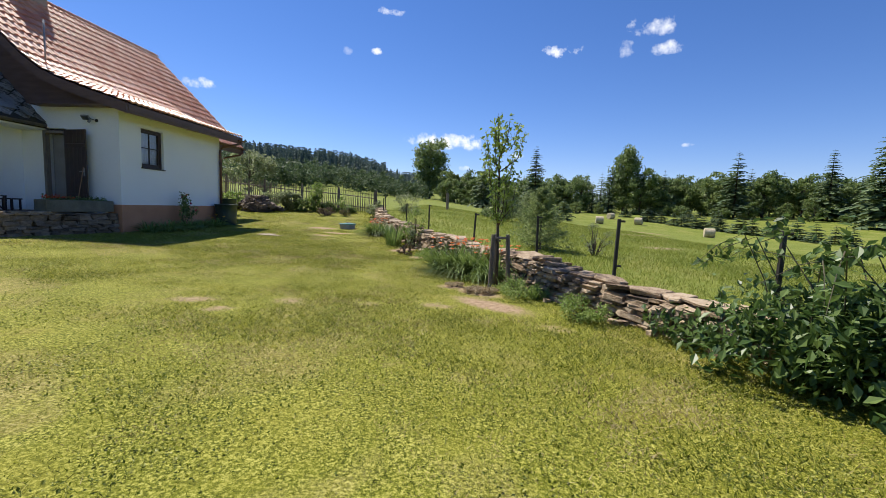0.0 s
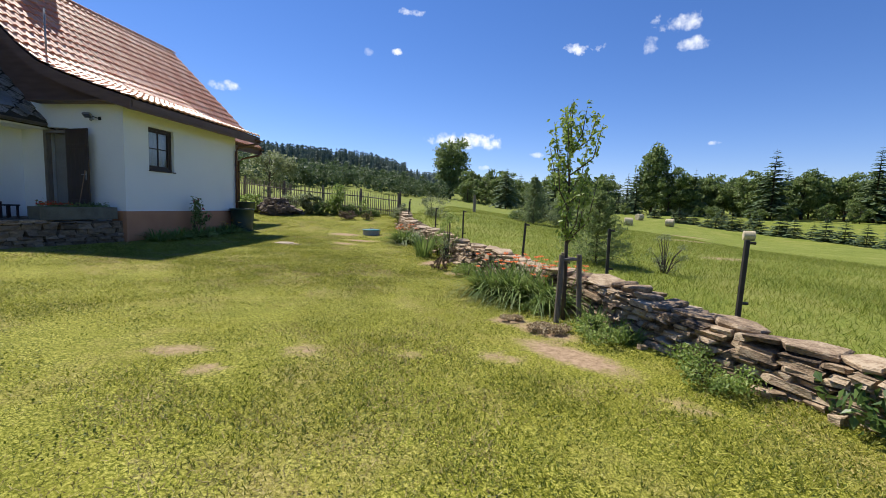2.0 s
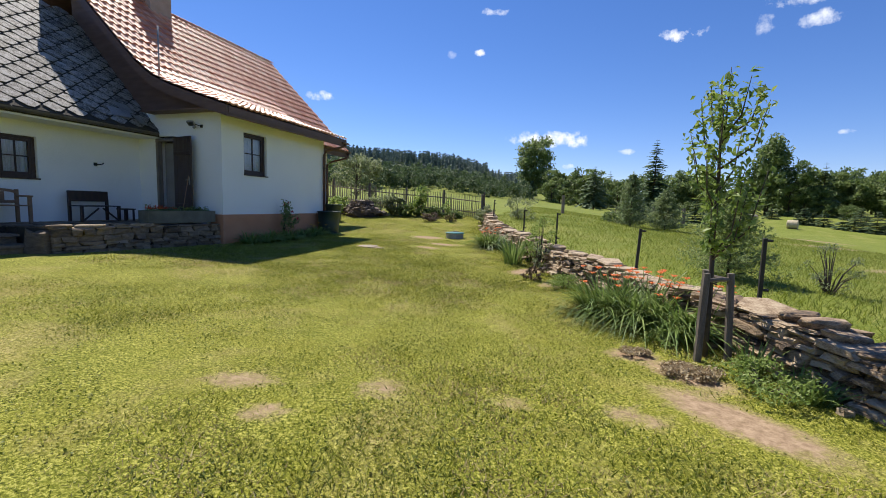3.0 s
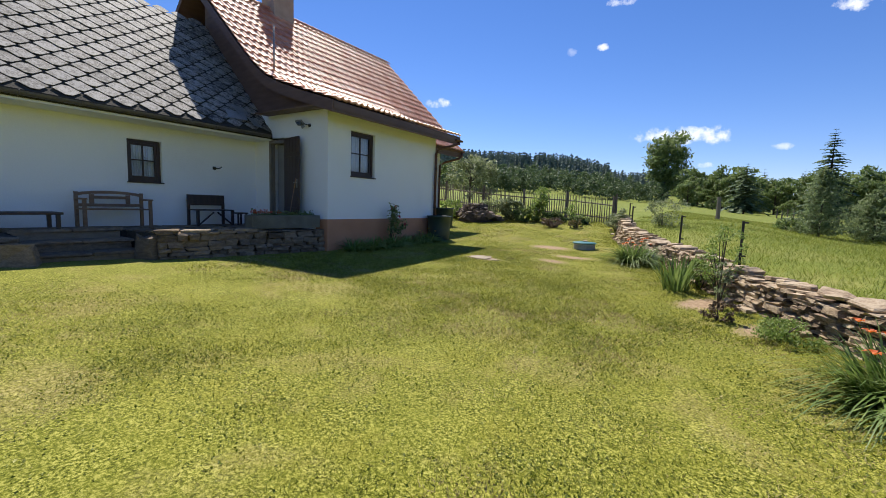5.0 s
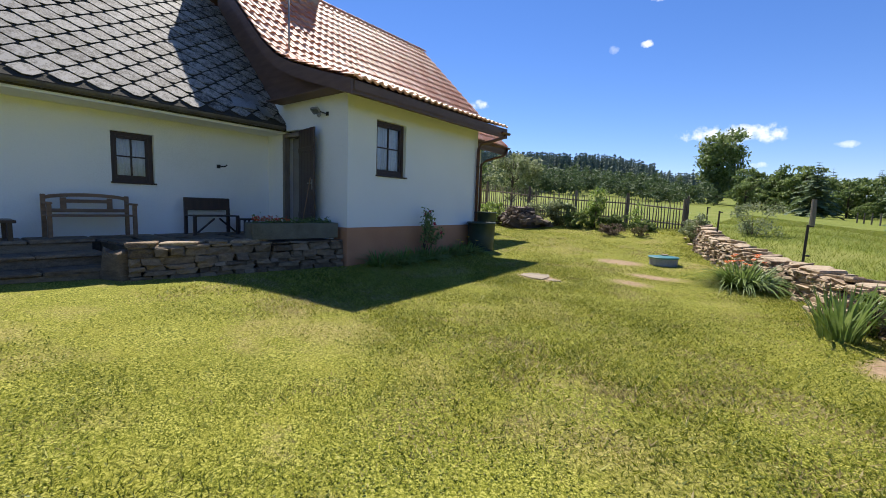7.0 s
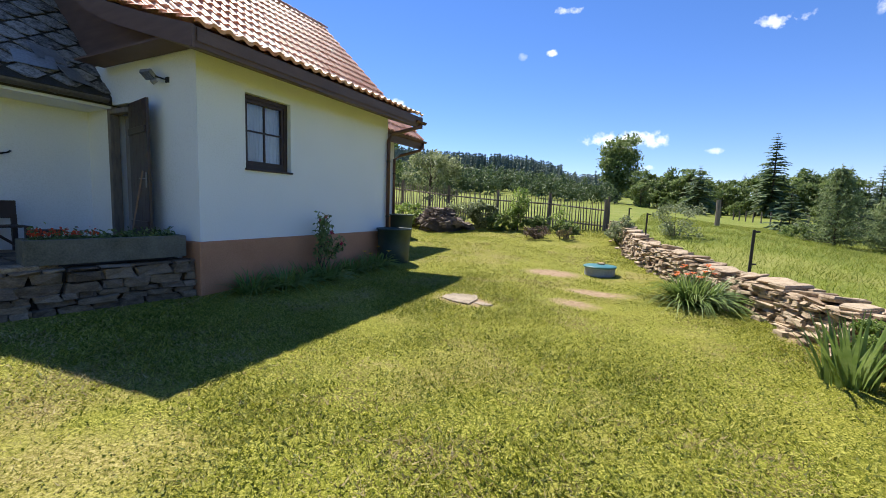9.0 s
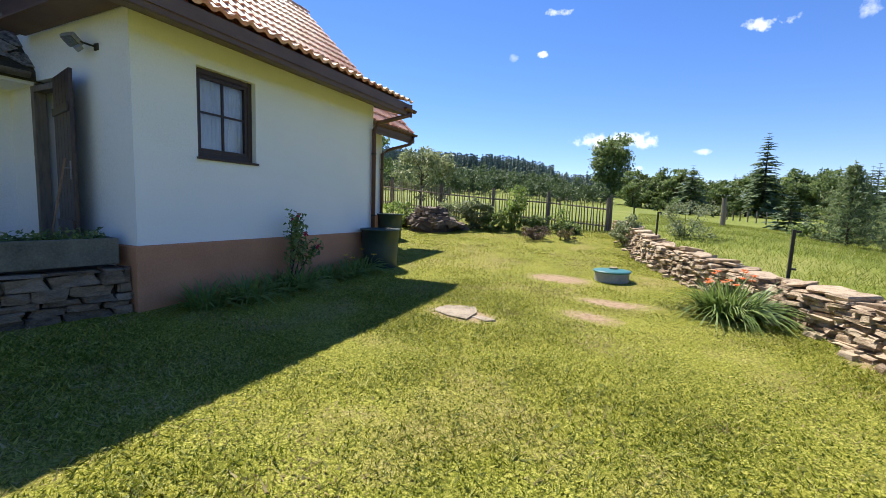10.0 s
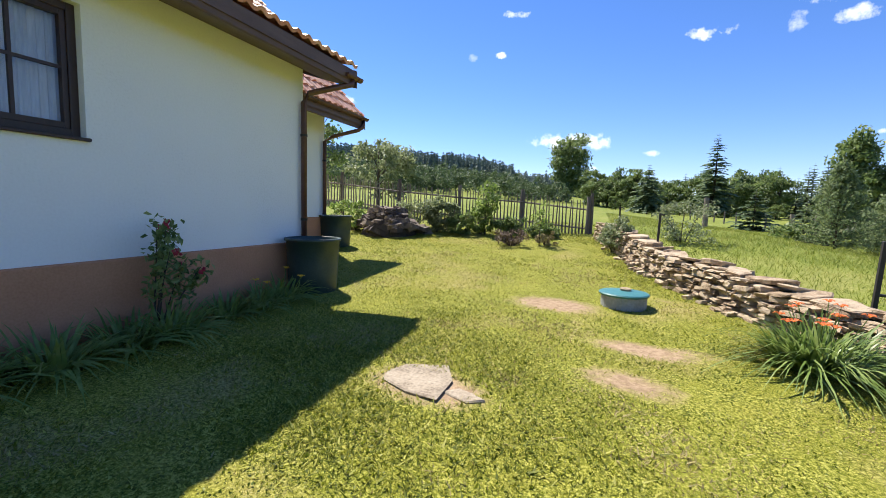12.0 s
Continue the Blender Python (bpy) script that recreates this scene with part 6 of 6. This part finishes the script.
# rows of young spruces across the meadow
sap = conifer("christmas_spruce", "bushy young spruce in a meadow row", 2.0, 2.1, 131, 14, 9, M_NEEDLE, placed(*far_at(21.2, 88), 1, 0), 0.2, 0, 3, 0.0)
tagged(sap, group="row of young spruces")
for az_s, r in ((21.8, 88), (22.5, 88), (23.3, 87), (24.6, 84), (25.4, 83), (26.2, 83), (26.9, 82), (27.7, 82), (28.5, 81), (29.3, 80), (31.0, 78), (31.6, 78), (32.2, 77), (33.7, 76), (34.6, 75), (36.0, 74), (37.5, 72), (19.3, 100), (29.0, 96), (26.0, 98), (39, 70), (40.3, 69), (11.8, 60), (5.2, 44)):
    x, y = far_at(az_s, r)
    copy_thing(sap, placed(x, y, rt.uniform(1.15, 1.6), rt.uniform(0, 360)))
bale = thing("hay_bale", "round pale hay bale lying on the mown meadow", "hay bale", on_ground(*far_at(28.3, 64), -20), "hay bales")
part("drum", tube(bmesh.new(), [(-0.6, 0, 0.6), (-0.56, 0, 0.6), (0.56, 0, 0.6), (0.6, 0, 0.6)], [0.55, 0.6, 0.6, 0.55], 22), M_HAY, bale)
for x in (-0.3, 0.0, 0.3):
    part("net_band", tube(bmesh.new(), [(x - 0.03, 0, 0.6), (x + 0.03, 0, 0.6)], 0.607, 22), M_HAY, bale)
for az_s, r, t in ((16.3, 74, -12), (20.8, 78, -30), (17.6, 90, 30)):
    x, y = far_at(az_s, r)
    copy_thing(bale, on_ground(x, y, t))

# the wooded hills: spruces and a few broadleaved trees past counting
rng = rng_of(141)


def simple_spruce(rng):
    V, F, n = [], [], 0
    for lv in range(9):
        f = lv / 9
        z, r = 0.06 + 0.94 * f, 0.15 * (1 - f) ** 0.8 + 0.01
        t0 = rng.uniform(0, 6.28)
        for k in range(7):
            a = t0 + k * 0.898
            q = r * rng.uniform(0.7, 1.2)
            V += [(0, 0, z + 0.18 * (1 - f)), (q * math.cos(a - 0.42), q * math.sin(a - 0.42), z - 0.03), (q * 1.15 * math.cos(a), q * 1.15 * math.sin(a), z - 0.055), (q * math.cos(a + 0.42), q * math.sin(a + 0.42), z - 0.03)]
            F += [(n, n + 1, n + 2), (n, n + 2, n + 3)]
            n += 4
    return np.array(V), np.array(F)


def simple_broad(rng):
    c = clumps(rng, 16, (0.3, 0.3, 0.4), (0, 0, 0.52))
    return crown_leaves(rng, c, 12, 0.14, 0.07)


kinds = [simple_spruce(rng) for k in range(4)] + [simple_broad(rng) for k in range(3)]
bits, broad = [], []
for k in range(4200):
    az_h = rng.uniform(-60, 6) if k < 2000 else rng.uniform(6, 62) if k < 2600 else rng.uniform(-60, 5)
    r = (rng.uniform(118, 235) if k < 800 and az_h < -6 else rng.uniform(235, 340)) if k < 2000 else rng.uniform(430, 620) if k < 2600 else rng.uniform(225, 335)
    x, y = far_at(az_h, r)
    is_broad = rng.uniform() < (1.0 if r < 190 else 0.6 if r < 236 else 0.1)
    hh = rng.uniform(5, 9) if is_broad else rng.uniform(11, 16)
    if az_h > -12 and az_h < 8:
        hh *= 0.8
    m = on_ground(x, y, rng.uniform(0, 360), -0.5) @ Matrix.Diagonal((hh, hh, hh, 1))
    (broad if is_broad else bits).append((kinds[4 + k % 3] if is_broad else kinds[k % 4], m))
# its distance haze is painted by the material's bluish green
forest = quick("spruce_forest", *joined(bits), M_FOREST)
tagged(forest, "dark spruce forest covering the distant hills, with haze painted in as a bluish tint", "forest", kind="stuff")
tagged(quick("mixed_woodland", *joined(broad), M_WOODLAND), "broadleaved trees along the foot of the hill", "forest", kind="stuff")


# ---- grass ----
def grass(name, label, x, y, h0, h1, w, material, rng, lean=0.6, lift=0.0):
    """Single tapered blades standing at the given places."""
    n = len(x)
    z = terrain(x, y) + lift
    th, hh = rng.uniform(0, 6.283, n), rng.uniform(h0, h1, n)
    lx, ly = rng.normal(0, lean, (2, n)) * hh
    wx, wy = np.cos(th) * w * rng.uniform(0.6, 1.3, n), np.sin(th) * w * rng.uniform(0.6, 1.3, n)
    V = np.stack([np.stack([x - wx, y - wy, z - 0.012], 1), np.stack([x + wx, y + wy, z - 0.012], 1), np.stack([x + lx, y + ly, z + hh], 1)], 1).reshape(-1, 3)
    return tagged(quick(name, V, np.arange(3 * n).reshape(-1, 3), material), label, "grass", kind="stuff")


rng = rng_of(201)
M_GRASS = leaf_mat("lawn_grass", [(0.10, 0.13, 0.008), (0.27, 0.285, 0.026), (0.50, 0.475, 0.10)], 0.45, 0.6, 1.6, 0.7)
M_STRAW = leaf_mat("dry_lawn_grass", [(0.20, 0.155, 0.06), (0.36, 0.29, 0.12), (0.52, 0.44, 0.22)], 0.35, 0.7, 1.6, 0.4)
M_TUFT = leaf_mat("coarse_lawn_tufts", [(0.10, 0.13, 0.012), (0.235, 0.25, 0.026), (0.46, 0.43, 0.09)], 0.45, 0.6, 2.0, 0.7)
M_MEADOW = leaf_mat("meadow_grass", [(0.125, 0.165, 0.018), (0.225, 0.265, 0.036), (0.40, 0.38, 0.11)], 0.5, 0.6, 0.8, 0.5)


def lawn_places(n, rng, x0, x1, y0, y1):
    x, y = rng.uniform(x0, x1, n), rng.uniform(y0, y1, n)
    keep = (wall_side(x, y) < -0.22) & ~((x < -9.98) & (y > 11.3) & (y < 16.2)) & ~((x < TX(y) + 0.02) & (y > 7.8) & (y < 11.4)) & ~((x < -10.95) & (y < 7.9)) & ~((x < -11.95) & (y < 19.6))
    keep &= rng.uniform(0, 1, n) > soil(x, y) * 1.25
    rim = np.minimum(np.minimum(x - x0, x1 - x), np.minimum(y - y0, y1 - y))
    keep &= rim > rng.uniform(0, 1.8, n) ** 1.2
    return x[keep], y[keep]


DRYN = lambda x, y: np.array([noise.noise((a * 0.9, b * 0.9, 3.3)) * 0.6 + noise.noise((a * 2.6, b * 2.6, 9.1)) * 0.5 for a, b in zip(x, y)])
x, y = lawn_places(560000, rng, -10, 5.0, -0.5, 16.0)
dry = DRYN(x, y) + rng.normal(0, 0.18, len(x)) > 0.20
grass("lawn_blades", "short mown sunlit lawn grass", x[~dry], y[~dry], 0.010, 0.030, 0.005, M_GRASS, rng, 1.6)
grass("dry_blades", "dry straw-coloured lawn grass", x[dry], y[dry], 0.008, 0.026, 0.005, M_STRAW, rng, 1.6)
x, y = lawn_places(90000, rng, -9, 3.6, 2.5, 17.0)
keep = np.array([noise.noise((a * 1.1, b * 1.1, 21.0)) + 0.6 * noise.noise((a * 3.7, b * 3.7, 2.0)) for a, b in zip(x, y)]) > 0.02
grass("lawn_tufts", "coarser tufts of darker lawn grass", x[keep], y[keep], 0.015, 0.038, 0.006, M_TUFT, rng, 1.3)
x, y = lawn_places(260000, rng, -15, 1.5, 7.5, 29.0)
dry = DRYN(x, y) + rng.normal(0, 0.18, len(x)) > 0.22
grass("lawn_blades", "short mown lawn grass towards the fence", x[~dry], y[~dry], 0.014, 0.035, 0.012, M_GRASS, rng, 1.6)
grass("dry_blades", "dry straw-coloured lawn grass", x[dry], y[dry], 0.012, 0.032, 0.011, M_STRAW, rng, 1.6)
M_CLOVER = leaf_mat("clover_leaves", [(0.10, 0.135, 0.009), (0.23, 0.255, 0.024), (0.45, 0.44, 0.11)], 0.4, 0.5, 3, 0.75)
# clover leaves pressed into the lawn
x, y = lawn_places(330000, rng, -10, 4.5, 0, 17)
keep = np.array([noise.noise((a * 1.4, b * 1.4, 5.5)) for a, b in zip(x, y)]) + rng.normal(0, 0.25, len(x)) > 0.0
x, y = x[keep], y[keep]
tagged(quick("clover", *leaf_quads(np.stack([x, y, terrain(x, y) + rng.uniform(0.006, 0.028, len(x))], 1), np.where(rng.uniform(0, 1, len(x)) < 0.5, 0.011, 0.018), rng, 0.42, 1.15), M_CLOVER), "clover leaves scattered through the lawn", "clover", kind="stuff")
# tall grass beyond the wall, thinning with distance
n = 230000
x, y = rng.uniform(-6, 14, n), 2 + 44 * rng.uniform(0, 1, n) ** 1.6
keep = (wall_side(x, y) > 0.28) & (rng.uniform(0, 1, n) > soil(x, y))
x, y = x[keep], y[keep]
grass("meadow_blades", "uncut sunlit meadow grass beyond the wall", x, y, 0.04, 0.13, 0.007, M_MEADOW, rng, 0.8)
n = 15000
s = rng.uniform(0.5, WALL_LEN[-1], n)
pd = [along_wall(v) for v in s]
off = -0.24 - 0.62 * rng.uniform(0, 1, n) ** 1.5
x = np.array([p[0] + d[1] * o for (p, d), o in zip(pd, off)])
y = np.array([p[1] - d[0] * o for (p, d), o in zip(pd, off)])
keep = rng.uniform(0, 1, n) > soil(x, y) * 1.3
grass("wall_foot_grass", "longer unmown grass along the wall's foot", x[keep], y[keep], 0.012, 0.045, 0.007, M_GRASS, rng, 1.5)
